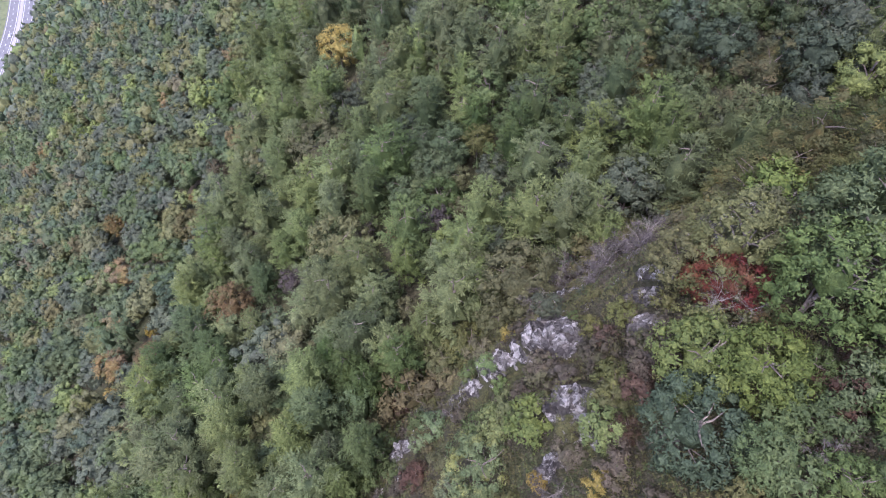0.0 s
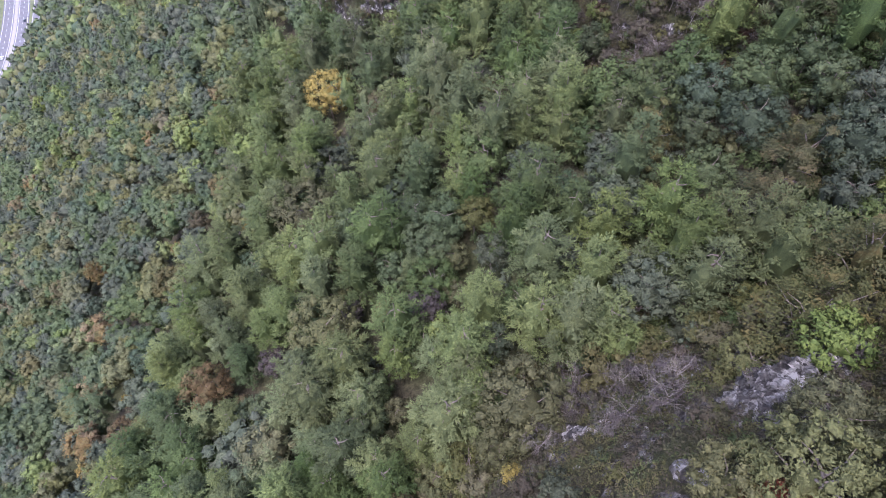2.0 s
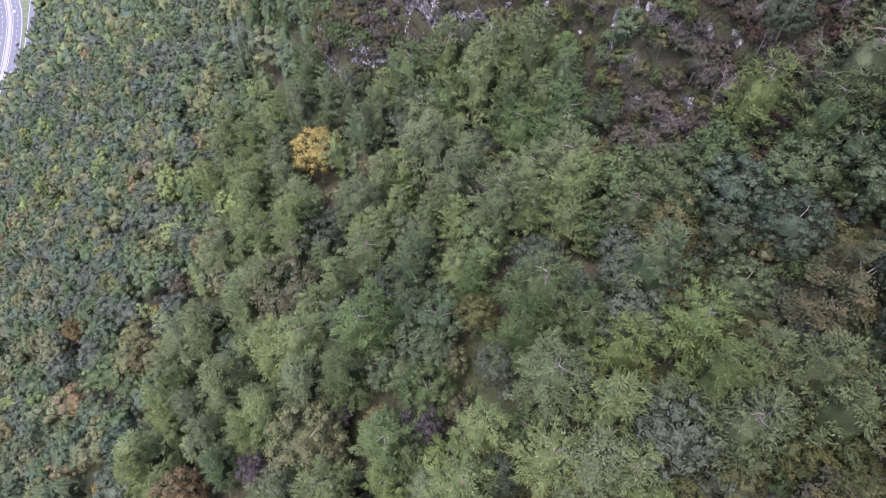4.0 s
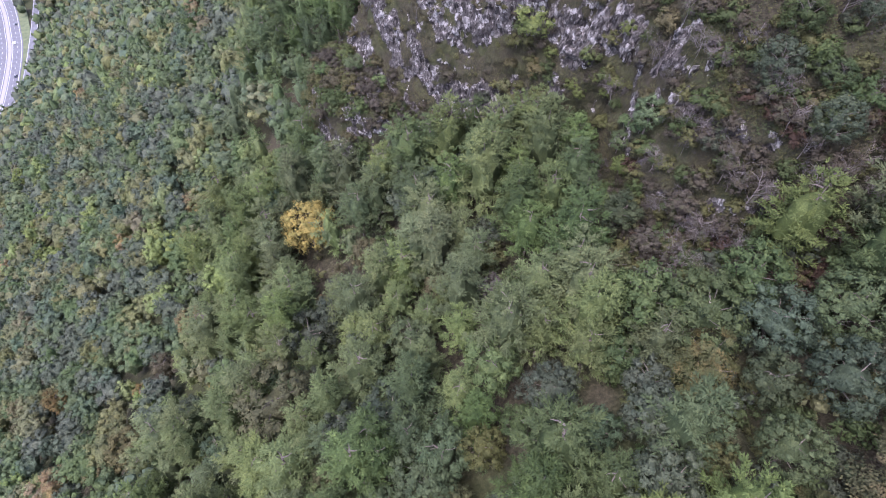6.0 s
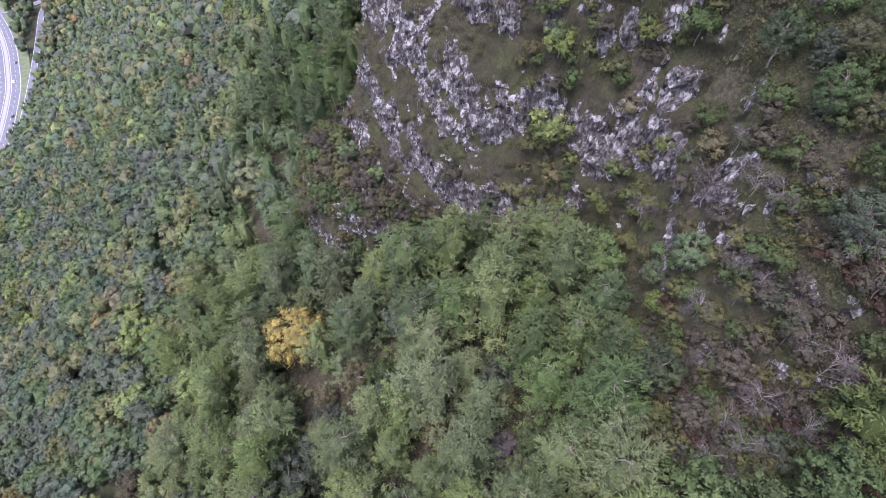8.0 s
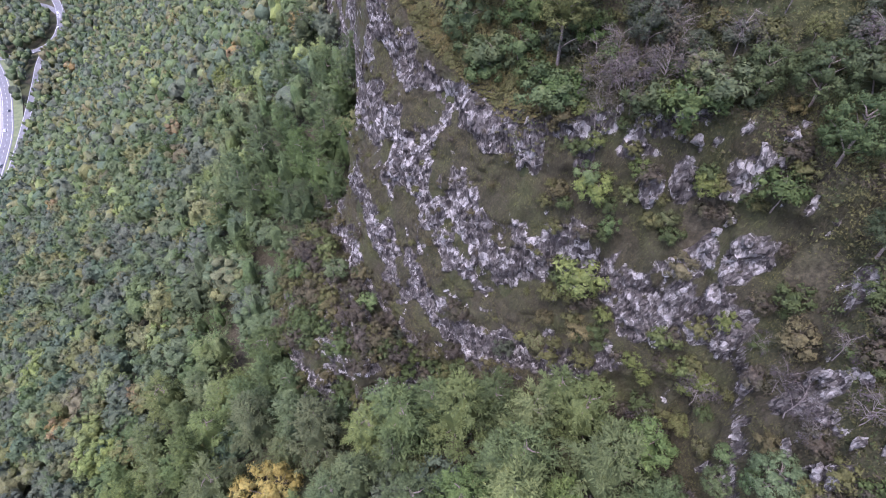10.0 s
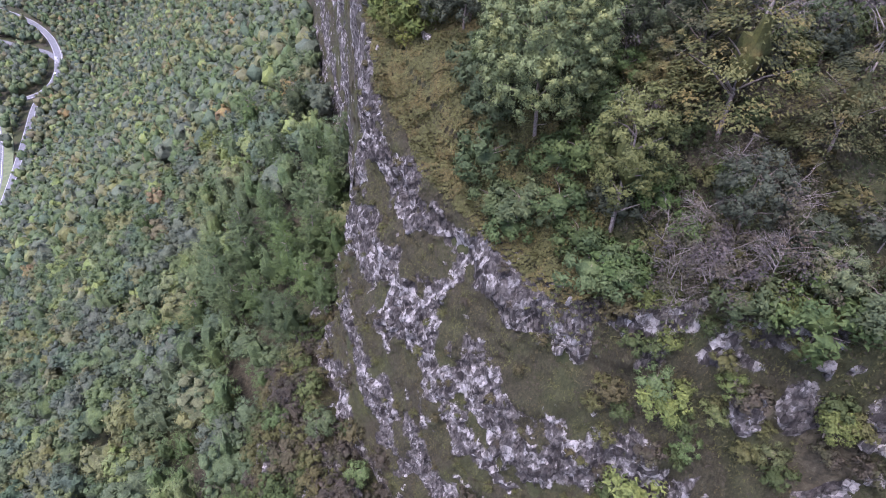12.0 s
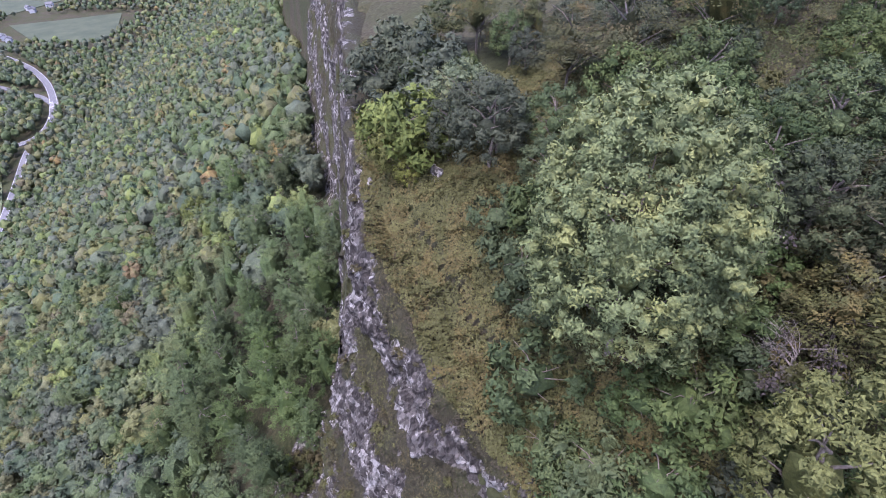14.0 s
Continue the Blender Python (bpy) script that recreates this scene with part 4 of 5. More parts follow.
plant("bush", "brown", [(-2.6, 28.5, 3.0), (-5.2, 27.0, 2.6), (4.7, 28.8, 2.4), (0.8, 25.8, 2.2), (30.2, 40.6, 1.6), (34.5, 41.2, 1.6), (23.9, 40.5, 1.6), (19.3, 40.1, 1.7)])
plant("low", "olive", [(30.7, 44.0, 2.4), (35.5, 44.6, 2.6), (38.4, 43.4, 2.4), (26.4, 43.8, 2.6)])

# trees and shrubs above and on the main cliff
plant("ash", "silver", [(7.2, 161.0, 6.0)])
plant("tall", "gold_lime", [(12.8, 150.8, 3.2)])
plant("bare", "heather", [(18.4, 147.7, 3.0), (20.3, 149.5, 3.0), (22.7, 144.1, 3.0), (16.2, 148.6, 2.8), (24.7, 141.6, 2.6), (22.9, 146.4, 3.2), (17.8, 145.6, 2.8), (16.6, 143.9, 2.6), (19.6, 143.2, 2.6)])
plant("near", "gold_lime", [(-6.8, 180.2, 2.6), (-6.0, 178.4, 1.8)])
plant("near", "grey_green", [(0.6, 176.6, 4.4), (-2.6, 180.4, 2.6)])
plant("bush", "lime", [(16.4, 137.6, 2.6), (17.0, 140.4, 1.7), (20.7, 139.2, 1.3), (24.3, 136.4, 1.3), (26.8, 136.0, 1.1), (21.0, 139.5, 0.9)])
plant("near", "green", [(16.7, 161.8, 3.2), (15.6, 166.0, 3.0), (17.6, 164.8, 2.6), (10.6, 177.4, 3.6), (14.2, 172.0, 3.2)])
plant("bush", "dark_larch", [(13.6, 156.6, 1.9), (14.4, 154.4, 1.7), (13.2, 159.4, 1.8), (15.2, 152.6, 1.8), (16.4, 150.6, 1.6), (14.8, 161.6, 1.7), (18.2, 147.8, 1.8), (20.6, 149.6, 1.7)])
plant("beech", "beech", [(16.8, 157.4, 3.2), (20.4, 153.6, 5.2), (19.6, 159.0, 4.2), (11.0, 181.0, 4.6), (26.0, 149.0, 4.2)])
plant("near", "grey_green", [(21.0, 147.2, 2.9), (16.4, 163.5, 3.2), (1.6, 179.0, 3.6), (24.6, 144.2, 2.4)])
plant("near", "silver", [(25.2, 141.4, 2.0), (-1.5, 183.0, 3.2)])
plant("near", "green", [(29.2, 138.6, 3.0), (34.0, 130.6, 3.4), (36.6, 124.0, 3.0), (4.4, 172.4, 2.4), (15.2, 175.2, 4.0), (8.6, 170.6, 3.0), (33.0, 136.0, 3.2), (40.5, 117.0, 3.0), (44.0, 109.5, 3.2), (20.0, 168.0, 3.8), (5.5, 176.6, 3.0)])
plant("bare", "mauve", [(18.7, 144.3, 2.8), (22.2, 143.2, 2.8), (16.4, 146.0, 2.6), (20.0, 145.8, 2.4), (15.0, 163.0, 2.6), (14.6, 156.4, 2.6), (42, 104.5, 2.6), (40, 110.5, 2.2)])
plant("bush", "green", [(4.4, 156.8, 2.3), (8.6, 157.6, 2.4), (6.4, 163.6, 2.4), (2.8, 160.8, 2.2), (9.6, 161.4, 2.4), (6.0, 155.4, 2.0), (3.4, 157.6, 1.6), (8.8, 154.0, 1.8), (10.6, 156.6, 2.0), (13.4, 147.8, 1.8), (10.4, 151.2, 1.7), (2.2, 166.6, 1.9), (1.2, 170.6, 1.7), (4.6, 168.4, 2.2), (11.0, 148.4, 2.2), (24.2, 139.8, 2.3), (13.6, 146.4, 1.6), (20.6, 142.0, 1.8), (27.0, 139.0, 2.0), (3.2, 164.6, 1.6), (4.8, 154.6, 1.6), (31.0, 131.0, 1.6)])
plant("bush", "bright", [(-19.5, 156.0, 3.2), (-13.2, 148.3, 2.5), (-27.5, 158.5, 1.6), (16.2, 141.6, 1.4), (19.0, 138.2, 1.0), (29.5, 116.5, 1.6), (30.5, 113.0, 1.5)])
plant("bush", "heather", [(-16, 146, 1.9), (-20, 153, 1.8), (-23, 157, 1.9), (-14, 141, 1.9), (-8, 139, 1.8), (-27, 163, 1.8), (-4, 138, 1.6), (1, 140, 1.4), (-10, 147, 1.5), (36, 119, 1.4), (39, 114, 1.7), (35.5, 108.5, 1.5), (31, 120.5, 1.6), (-17, 156, 1.5)])
plant("bush", "brown", [(-11, 141.5, 1.8), (-19, 147, 1.7), (26, 132.6, 1.4), (-24, 152, 1.8), (17.6, 134.4, 1.3), (33.4, 122.0, 1.4)])
plant("bush", "olive", [(12.2, 135.4, 1.8), (-22.5, 161, 1.6), (14.0, 137.0, 1.2), (10.2, 136.6, 1.2), (-28, 168, 1.7), (-29, 175, 1.8), (28.5, 118.5, 1.5), (27.8, 122.0, 1.6)])

def brow(x, y):
    d, w = side_of(RIM, np.array([x]), np.array([y]))
    return -4.5 < d[0] < 1.5 and x > 13 and clear_of(x, y, 0.5) and boss("cliff", np.array([x]), np.array([y]))[0][0] < 0.2


def spur_open(x, y):
    d, w = side_of(SPUR, np.array([x]), np.array([y]))
    return d[0] > -w[0] - 4 and clear_of(x, y, 0.4) and boss("spur", np.array([x]), np.array([y]))[0][0] < 0.2


low_growth = []
for keep, box, gap in ((brow, (9, 50, 98, 152), 2.9), (spur_open, (-9, 38, 3, 42), 2.4)):
    for x, y in scatter(rng, *box, gap, keep):
        r = rng.uniform()
        tone = ("heather", "olive", "heather", "brown", "green", "grey_green", "bright")[int(7 * r ** 1.3)]
        if rng.uniform() < 0.72:
            low_growth.append((x, y, float(rng.uniform(0.5, 1.1)), tone))
        elif rng.uniform() < 0.35:
            tree("bare", "mauve", int(rng.integers(0, 3)), x, y, float(rng.uniform(0.35, 0.7)), turn=float(rng.uniform(0, 360)))



def cliff_foot(x, y):
    d, w = side_of(RIM, np.array([x]), np.array([y]))
    low = -11.5 if x > -4 else -15.0
    if x > 25:
        low = 2.5 if y < 126 else -6.0
    return -w[0] - 2 < d[0] < low + 2 * math.sin(x * 1.1) and clear_of(x, y, 0.3) and boss("cliff", np.array([x]), np.array([y]))[0][0] < 0.3


def shaded_corner(x, y):
    return 0.9 * x + y > 112 and side_of(RIM, np.array([x]), np.array([y]))[0][0] < 2


for x, y in scatter(rng, 25, 56, 82, 112, 2.2, shaded_corner):
    low_growth.append((x, y, float(rng.uniform(0.8, 1.5)), ("heather", "olive", "green", "dark_larch", "heather", "rust")[int(rng.integers(0, 6))]))
for x, y in scatter(rng, -44, 60, 84, 184, 2.4, cliff_foot):
    if x > 24 and rng.uniform() < 0.34:
        tree("bare", "mauve", int(rng.integers(0, 3)), x, y, float(rng.uniform(0.6, 1.0)), turn=float(rng.uniform(0, 360)))
        continue
    tone = ("heather", "olive", "brown", "grey_green", "olive", "green", "heather", "larch")[int(rng.integers(0, 8))]
    low_growth.append((x, y, float(rng.uniform(0.8, 1.5)), tone))


def shelf_foot(x, y):
    return -6 < side_of(BUTTRESS, np.array([x]), np.array([y]))[0][0] < 3 and clear_of(x, y, 0.2)


for x, y in scatter(rng, -38, 2, 132, 190, 2.3, shelf_foot):
    low_growth.append((x, y, float(rng.uniform(0.7, 1.5)), ("olive", "heather", "brown", "green", "dark_larch")[int(rng.integers(0, 5))]))


def cliff_brow(x, y):
    d, w = side_of(RIM, np.array([x]), np.array([y]))
    return 1.0 < d[0] < 17 and x > 11 and clear_of(x, y, 0.9)


for x, y in scatter(rng, 9, 56, 92, 172, 3.5, cliff_brow):
    r = rng.uniform()
    if r < 0.34:
        tree("bare", "mauve", int(rng.integers(0, 3)), x, y, float(rng.uniform(0.8, 1.35)), turn=float(rng.uniform(0, 360)))
    elif r < 0.62:
        tree("bush", ("green", "olive", "dark_larch", "grey_green")[int(rng.integers(0, 4))], int(rng.integers(0, 3)), x, y, float(rng.uniform(1.0, 1.6)), turn=float(rng.uniform(0, 360)))
    else:
        tree("leafy_near", ("green", "olive", "grey_green")[int(rng.integers(0, 3))], int(rng.integers(0, 3)), x, y, float(rng.uniform(0.5, 0.75)), turn=float(rng.uniform(0, 360)))
    special.append((x, y, 1.6))


def under_trees(x, y):
    d, w = side_of(RIM, np.array([x]), np.array([y]))
    return 0.5 < d[0] < 30 and x > 11


for x, y in scatter(rng, 9, 52, 98, 190, 3.2, under_trees):
    low_growth.append((x, y, float(rng.uniform(0.8, 1.4)), ("green", "olive", "grey_green", "green", "beech")[int(rng.integers(0, 5))]))



def spur_foot(x, y):
    d, w = side_of(SPUR, np.array([x]), np.array([y]))
    return -w[0] - 7 < d[0] < -w[0] + 2 and clear_of(x, y, 0.3)


for x, y in scatter(rng, 6, 54, 28, 66, 2.7, spur_foot):
    low_growth.append((x, y, float(rng.uniform(0.9, 1.6)), ("olive", "green", "heather", "brown", "olive", "larch")[int(rng.integers(0, 6))]))


for x, y in scatter(rng, 22, 54, 44, 98, 3.9, open_wood):
    low_growth.append((x, y, float(rng.uniform(1.2, 2.0)), ("green", "olive", "grey_green", "dark_larch")[int(rng.integers(0, 4))]))


def ledges(x, y):
    d, w = side_of(RIM, np.array([x]), np.array([y]))
    return -11 < d[0] < -0.5 and x < 33 and boss("cliff", np.array([x]), np.array([y]))[0][0] < 0.2


for x, y in scatter(rng, -22, 33, 122, 182, 1.7, ledges):
    if rng.uniform() < (0.35 if x < 12 else 0.95):
        low_growth.append((x, y, float(rng.uniform(0.25, 0.5)) * (2.2 if x > 12 else 1.0), ("olive", "heather", "lime" if x > 14 else "olive", "green" if x > 14 else "brown")[int(rng.integers(0, 4))]))


def thicket(name, label, places):
    """Shrubs that run together, as one mass."""
    rng = np.random.default_rng(404)
    stock = [crown_of("bush", np.random.default_rng(700 + i), 520, 0.14) for i in range(5)]
    tones = sorted({p[3] for p in places})
    VV, FF, MM, NN, k = [], [], [], [], 0
    for x, y, s, tone in places:
        V, F, N = stock[int(rng.integers(0, 5))]
        a = rng.uniform(0, 6.283)
        turn = np.array([[math.cos(a), math.sin(a), 0], [-math.sin(a), math.cos(a), 0], [0, 0, 1]])
        VV.append(V @ turn * s + [x, y, float(surface_height(x, y)) - 0.2])
        NN.append(N @ turn)
        FF.append(F + k)
        MM.append(np.full(len(F), tones.index(tone)))
        k += len(V)
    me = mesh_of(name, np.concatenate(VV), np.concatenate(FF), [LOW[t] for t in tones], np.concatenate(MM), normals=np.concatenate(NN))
    return tagged(new(name, me), label, "shrubs", kind="stuff")


thicket("thicket", "brown and olive shrubs crowded on the rocky slopes", low_growth)

near = scatter(rng, -68, 62, 2, 150, 5.2, lambda x, y: open_wood(x, y) and x > -60 and clear_of(x, y, 1.2))
near.sort(key=lambda p: (p[0] - 12) ** 2 + (p[1] - 75) ** 2)
room, crowd = {"larch": 250, "round": 54, "wide": 16}, []
for x, y in near:
    shape, tone = tone_at(x, y, rng)
    if room[shape] > 0:
        room[shape] -= 1
        tree(shape, tone, int(rng.integers(0, 3)), x, y, float(rng.uniform(0.78, 1.24)), turn=float(rng.uniform(0, 360)))
    else:
        crowd.append((x, y))


def above_cliff(x, y):
    d, w = side_of(RIM, np.array([x]), np.array([y]))
    return d[0] > 3 and (x > 13 + 0.0 * y or y > 184) and clear_of(x, y, 1.7)


for x, y in scatter(rng, -28, 56, 96, 206, 5.2, above_cliff):
    r = rng.uniform()
    shape, tone = ("beech", "beech") if r < 0.25 else ("leafy_near", ("green", "grey_green", "teal", "olive")[int(r * 16) % 4])
    tree(shape, tone, int(rng.integers(0, 3)), x, y, float(rng.uniform(0.6, 0.85)), turn=float(rng.uniform(0, 360)))


def spur_wood(x, y):
    """The wooded shoulder behind the spur's crest."""
    return y > 14 + 0.4 * (x - 33) and clear_of(x, y, 1.2) and not open_wood(x, y)


for x, y in scatter(rng, 34, 60, 14, 62, 4.4, spur_wood):
    r = rng.uniform()
    shape, tone = ("beech", "beech") if r < 0.5 else ("leafy_near", ("dark_larch", "green", "olive", "beech")[int(r * 16) % 4])
    tree(shape, tone, int(rng.integers(0, 3)), x, y, float(rng.uniform(0.7, 1.0)), turn=float(rng.uniform(0, 360)))


# ---------------------------------------------------------------- the far woods, one mass
def woodland(name, label, places, clumps, leaves, size, seed, least=0.8, most=1.35, core=0.9):
    """Trees too many and too far to count, as one mass of leafy crowns."""
    rng = np.random.default_rng(seed)
    tones = list(HAZED_WOOD)
    stock = {}
    for shape in ("larch", "round", "wide"):
        stock[shape] = [far_crown(shape, np.random.default_rng(seed + 31 * i), clumps, leaves, size, core) for i in range(6)]
    VV, FF, MM, NN, k = [], [], [], [], 0
    P = np.array(places)
    H = ground_height(P[:, 0], P[:, 1])
    for (x, y), h in zip(places, H):
        shape, tone = tone_at(x, y, rng)
        V, F, N = stock[shape][int(rng.integers(0, 6))]
        a, s = rng.uniform(0, 6.283), rng.uniform(least, most)
        c, q = math.cos(a) * s, math.sin(a) * s
        W = np.stack([V[:, 0] * c - V[:, 1] * q + x, V[:, 0] * q + V[:, 1] * c + y, V[:, 2] * s + h - 0.4], 1)
        VV.append(W)
        c, q = math.cos(a), math.sin(a)
        NN.append(np.stack([N[:, 0] * c - N[:, 1] * q, N[:, 0] * q + N[:, 1] * c, N[:, 2]], 1))
        FF.append(F + k)
        MM.append(np.full(len(F), tones.index(tone)))
        k += len(V)
    me = mesh_of(name, np.concatenate(VV), np.concatenate(FF), [HAZED_WOOD[t] for t in tones], np.concatenate(MM), normals=np.concatenate(NN))
    return tagged(new(name, me), label, "woodland", kind="stuff")


# ---------------------------------------------------------------- boulders and outcrops
def boulder(rng, tall):
    """An angular block: the hull of a few corners, its faces broken once more."""
    bm = bmesh.new()
    for p in unit(rng.normal(size=(15, 3))) * rng.uniform(0.75, 1.05, 15)[:, None] * [1, 0.62, tall]:
        bm.verts.new(p)
    bmesh.ops.convex_hull(bm, input=bm.verts)
    bmesh.ops.triangulate(bm, faces=bm.faces)
    bmesh.ops.subdivide_edges(bm, edges=bm.edges, cuts=2, use_grid_fill=True)
    for v in bm.verts:
        v.co += Vector(rng.normal(size=3) * 0.055)
    bmesh.ops.triangulate(bm, faces=bm.faces)
    me = bpy.data.meshes.new("limestone_boulder")
    bm.to_mesh(me)
    bm.free()
    me.materials.append(BARE_ROCK)
    return me


stones = [boulder(np.random.default_rng(60 + i), 1.0 + 0.3 * (i % 3)) for i in range(7)]


def outcrop(x, y, size, count, lift=0.0, spread_=1.0):
    for i in range(count):
        s = 1.2 * size * float(rng.uniform(0.35, 1.0)) * (1 if i else 1.2)
        px, py = x + float(rng.normal()) * size * 0.9 * spread_ * (i > 0), y + float(rng.normal()) * size * 0.9 * spread_ * (i > 0)
        ob = tagged(new("limestone_boulder", stones[int(rng.integers(0, 7))]), "pale weathered limestone block set in turf", "rock", group="limestone outcrops")
        ob.matrix_world = pose(px, py, float(surface_height(px, py)) + lift - 0.2 * s, float(rng.uniform(-14, 14)), float(rng.uniform(-14, 14)), float(rng.uniform(0, 360))) @ Matrix.Scale(s, 4)


for x, y, size, count in [(10.6, 20.6, 0.8, 9), (9.2, 21.0, 0.75, 8), (7.4, 20.9, 0.65, 7), (5.7, 21.0, 0.55, 6), (3.3, 20.5, 0.5, 5), (10.5, 13.9, 0.7, 6), (11.1, 12.0, 0.65, 5), (8.2, 9.4, 0.45, 4), (17.8, 24.2, 0.5, 4), (17.0, 21.4, 0.6, 5),
                          (16.2, 22.3, 0.4, 3), (15.7, 19.3, 0.4, 3), (-6.4, 18.3, 0.6, 4), (31.0, 33.0, 0.8, 5), (26.8, 31.1, 0.7, 5), (29.0, 32.0, 0.7, 4), (24.5, 30.1, 0.5, 3), (22.9, 30.6, 0.45, 3), (33.6, 34.5, 0.6, 3), (13.8, 32.2, 0.4, 3),
                          (23.0, 138.5, 0.8, 4), (25.3, 138.0, 0.9, 4), (29.9, 134.0, 1.0, 5), (31.5, 134.0, 0.8, 3), (29.8, 130.4, 0.8, 5), (27.6, 132.3, 0.8, 5), (25.2, 133.6, 0.7, 4),
                          (33.7, 117.7, 0.9, 5), (34.1, 110.9, 1.0, 5), (33.6, 114.4, 0.8, 4), (37.2, 112.0, 1.0, 3), (38.2, 110.6, 0.9, 3), (-3.7, 179.4, 0.8, 3), (10.2, 147.2, 0.8, 4), (-9.4, 180, 0.6, 3)]:
    outcrop(x, y, size, count)


# ---------------------------------------------------------------- low growth
def cover(name, label, x0, x1, y0, y1, per_metre, size, keep, tones, bush, seed, lift=None):
    """A bumpy mat of leaves over open ground."""
    rng = np.random.default_rng(seed)
    n = int((x1 - x0) * (y1 - y0) * per_metre)
    x, y = rng.uniform(x0, x1, n), rng.uniform(y0, y1, n)
    ok = keep(x, y)
    x, y = x[ok], y[ok]
    n = len(x)
    def bumps(p, q):
        return np.clip(fbm(p / 1.7, q / 1.7, 0 * p, seed, 3) - 0.34, 0, 1) * bush * 2.8

    swell = bumps(x, y)
    z = surface_height(x, y) + 0.15 + swell * rng.uniform(0.65, 1.0, n)
    tip = np.stack([(swell - bumps(x + 0.25, y)) / 0.25, (swell - bumps(x, y + 0.25)) / 0.25, 0 * x], 1)
    out = unit(rng.normal(size=(n, 3)) * 0.45 + tip * 0.9 + [-0.2, -0.2, 1.0])
    a = unit(np.cross(out, rng.normal(size=(n, 3))))
    s = size * rng.uniform(0.55, 1.35, n)[:, None]
    V, F, N = sprays(np.stack([x, y, z], 1), a * s, np.cross(out, a) * s * 0.6, out)
    pick = fbm(x / 3.3, y / 3.3, 2 + 0 * x, seed + 4, 3) * 1.25 - 0.125 + rng.normal(size=n) * 0.05
    index = np.clip(((pick - 0.25) / 0.5 * len(tones)).astype(int), 0, len(tones) - 1)
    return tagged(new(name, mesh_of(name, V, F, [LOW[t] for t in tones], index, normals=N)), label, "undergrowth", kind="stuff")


def on_spur(x, y):
    d, w = side_of(SPUR, x, y)
    return (d > -w - 2) & (fbm(x / 2.6, y / 2.6, 0 * x, 77) < 0.68) & (boss("spur", x, y)[0] < 0.25)


def bracken_bank(x, y):
    d, w = side_of(RIM, x, y)
    return (d > -1.4 + 1.8 * fbm(x / 3, y / 3, 0 * x, 5)) & (y > 147) & (x < 13)


def upper_scrub(x, y):
    d, w = side_of(RIM, x, y)
    return (d > -2) & ~((y > 149) & (x < 12)) & (fbm(x / 2.4, y / 2.4, 0 * x, 79) < 0.74)


cover("spur_scrub", "brown heather, bramble and rough grass on the spur", -16, 44, -2, 46, 80, 0.095, on_spur, ["heather", "olive", "brown", "olive", "green", "heather"], 1.2, 81)
cover("bracken_bank", "golden brown bracken and bramble on the bank above the cliff", -16, 13, 147, 194, 210, 0.12, bracken_bank, ["olive", "bracken", "olive", "bracken", "bracken", "olive"], 1.0, 83)
cover("cliff_top_scrub", "brown scrub and bramble along the cliff top", -16, 56, 92, 200, 40, 0.13, upper_scrub, ["green", "olive", "heather", "green", "olive"], 1.1, 85)


def turf(name, label, crag_, count, seed, least=0.60, size=0.13):
    """Tufts of grass and heather on the flatter ledges of a crag."""
    rng = np.random.default_rng(seed)
    _, V, F, bare = crag_
    a, b, c = V[F[:, 0]], V[F[:, 1]], V[F[:, 3]]
    n = unit(np.cross(b - a, c - a))
    n = np.where(n[:, 2:] < 0, -n, n)
    mid = V[F].mean(1)
    grown = 1 - bare[F].mean(1) + 0.3 * rng.uniform(size=len(F))
    spots = np.flatnonzero(grown > least)
    spots = rng.choice(spots, min(count, len(spots)), replace=False)
    k = 5
    p = np.repeat(mid[spots], k, 0) + rng.normal(size=(len(spots) * k, 3)) * [0.22, 0.22, 0.06]
    out = unit(np.repeat(n[spots], k, 0) + [0, 0, 0.8] + rng.normal(size=p.shape) * 0.35)
    d = unit(rng.normal(size=p.shape) * 0.6 + [0, 0, 0.9])
    s = size * rng.uniform(0.6, 1.4, len(p))[:, None]
    Q, G, N = sprays(p + d * s * 0.5, d * s, unit(np.cross(d, out)) * s * 0.35, out)
    tones = ["olive", "heather", "brown", "olive"]
    pick = fbm(p[:, 0] / 4, p[:, 1] / 4, p[:, 2] / 4, seed + 3, 3)
    index = np.clip(((pick - 0.3) / 0.4 * 4).astype(int), 0, 3)
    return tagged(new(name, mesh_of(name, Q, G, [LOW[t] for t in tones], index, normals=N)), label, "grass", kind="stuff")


turf("cliff_turf", "olive and brown grass tufts on the cliff ledges", main_crag, 32000, 91, 0.80, 0.14)
turf("spur_turf", "brown grass and heather tufts between the rocks", spur_crag, 9000, 93, 0.85, 0.16)


# ---------------------------------------------------------------- the road in the valley
def smooth_line(points, step=6.0):
    """A smooth curve through the plan's points."""
    P = np.array([points[0], *points, points[-1]], float)
    out = []
    for a, b, c, d in zip(P, P[1:], P[2:], P[3:]):
        k = max(2, int(np.hypot(*(c - b)) / step))
        for i in range(k):
            t = i / k
            out.append(0.5 * (2 * b + (c - a) * t + (2 * a - 5 * b + 4 * c - d) * t * t + (3 * b - a - 3 * c + d) * t ** 3))
    return np.array(out + [P[-1]])


def beside(line, off):
    """The line moved to its left."""
    d = unit(np.gradient(line, axis=0))
    return line + np.stack([-d[:, 1], d[:, 0]], 1) * off


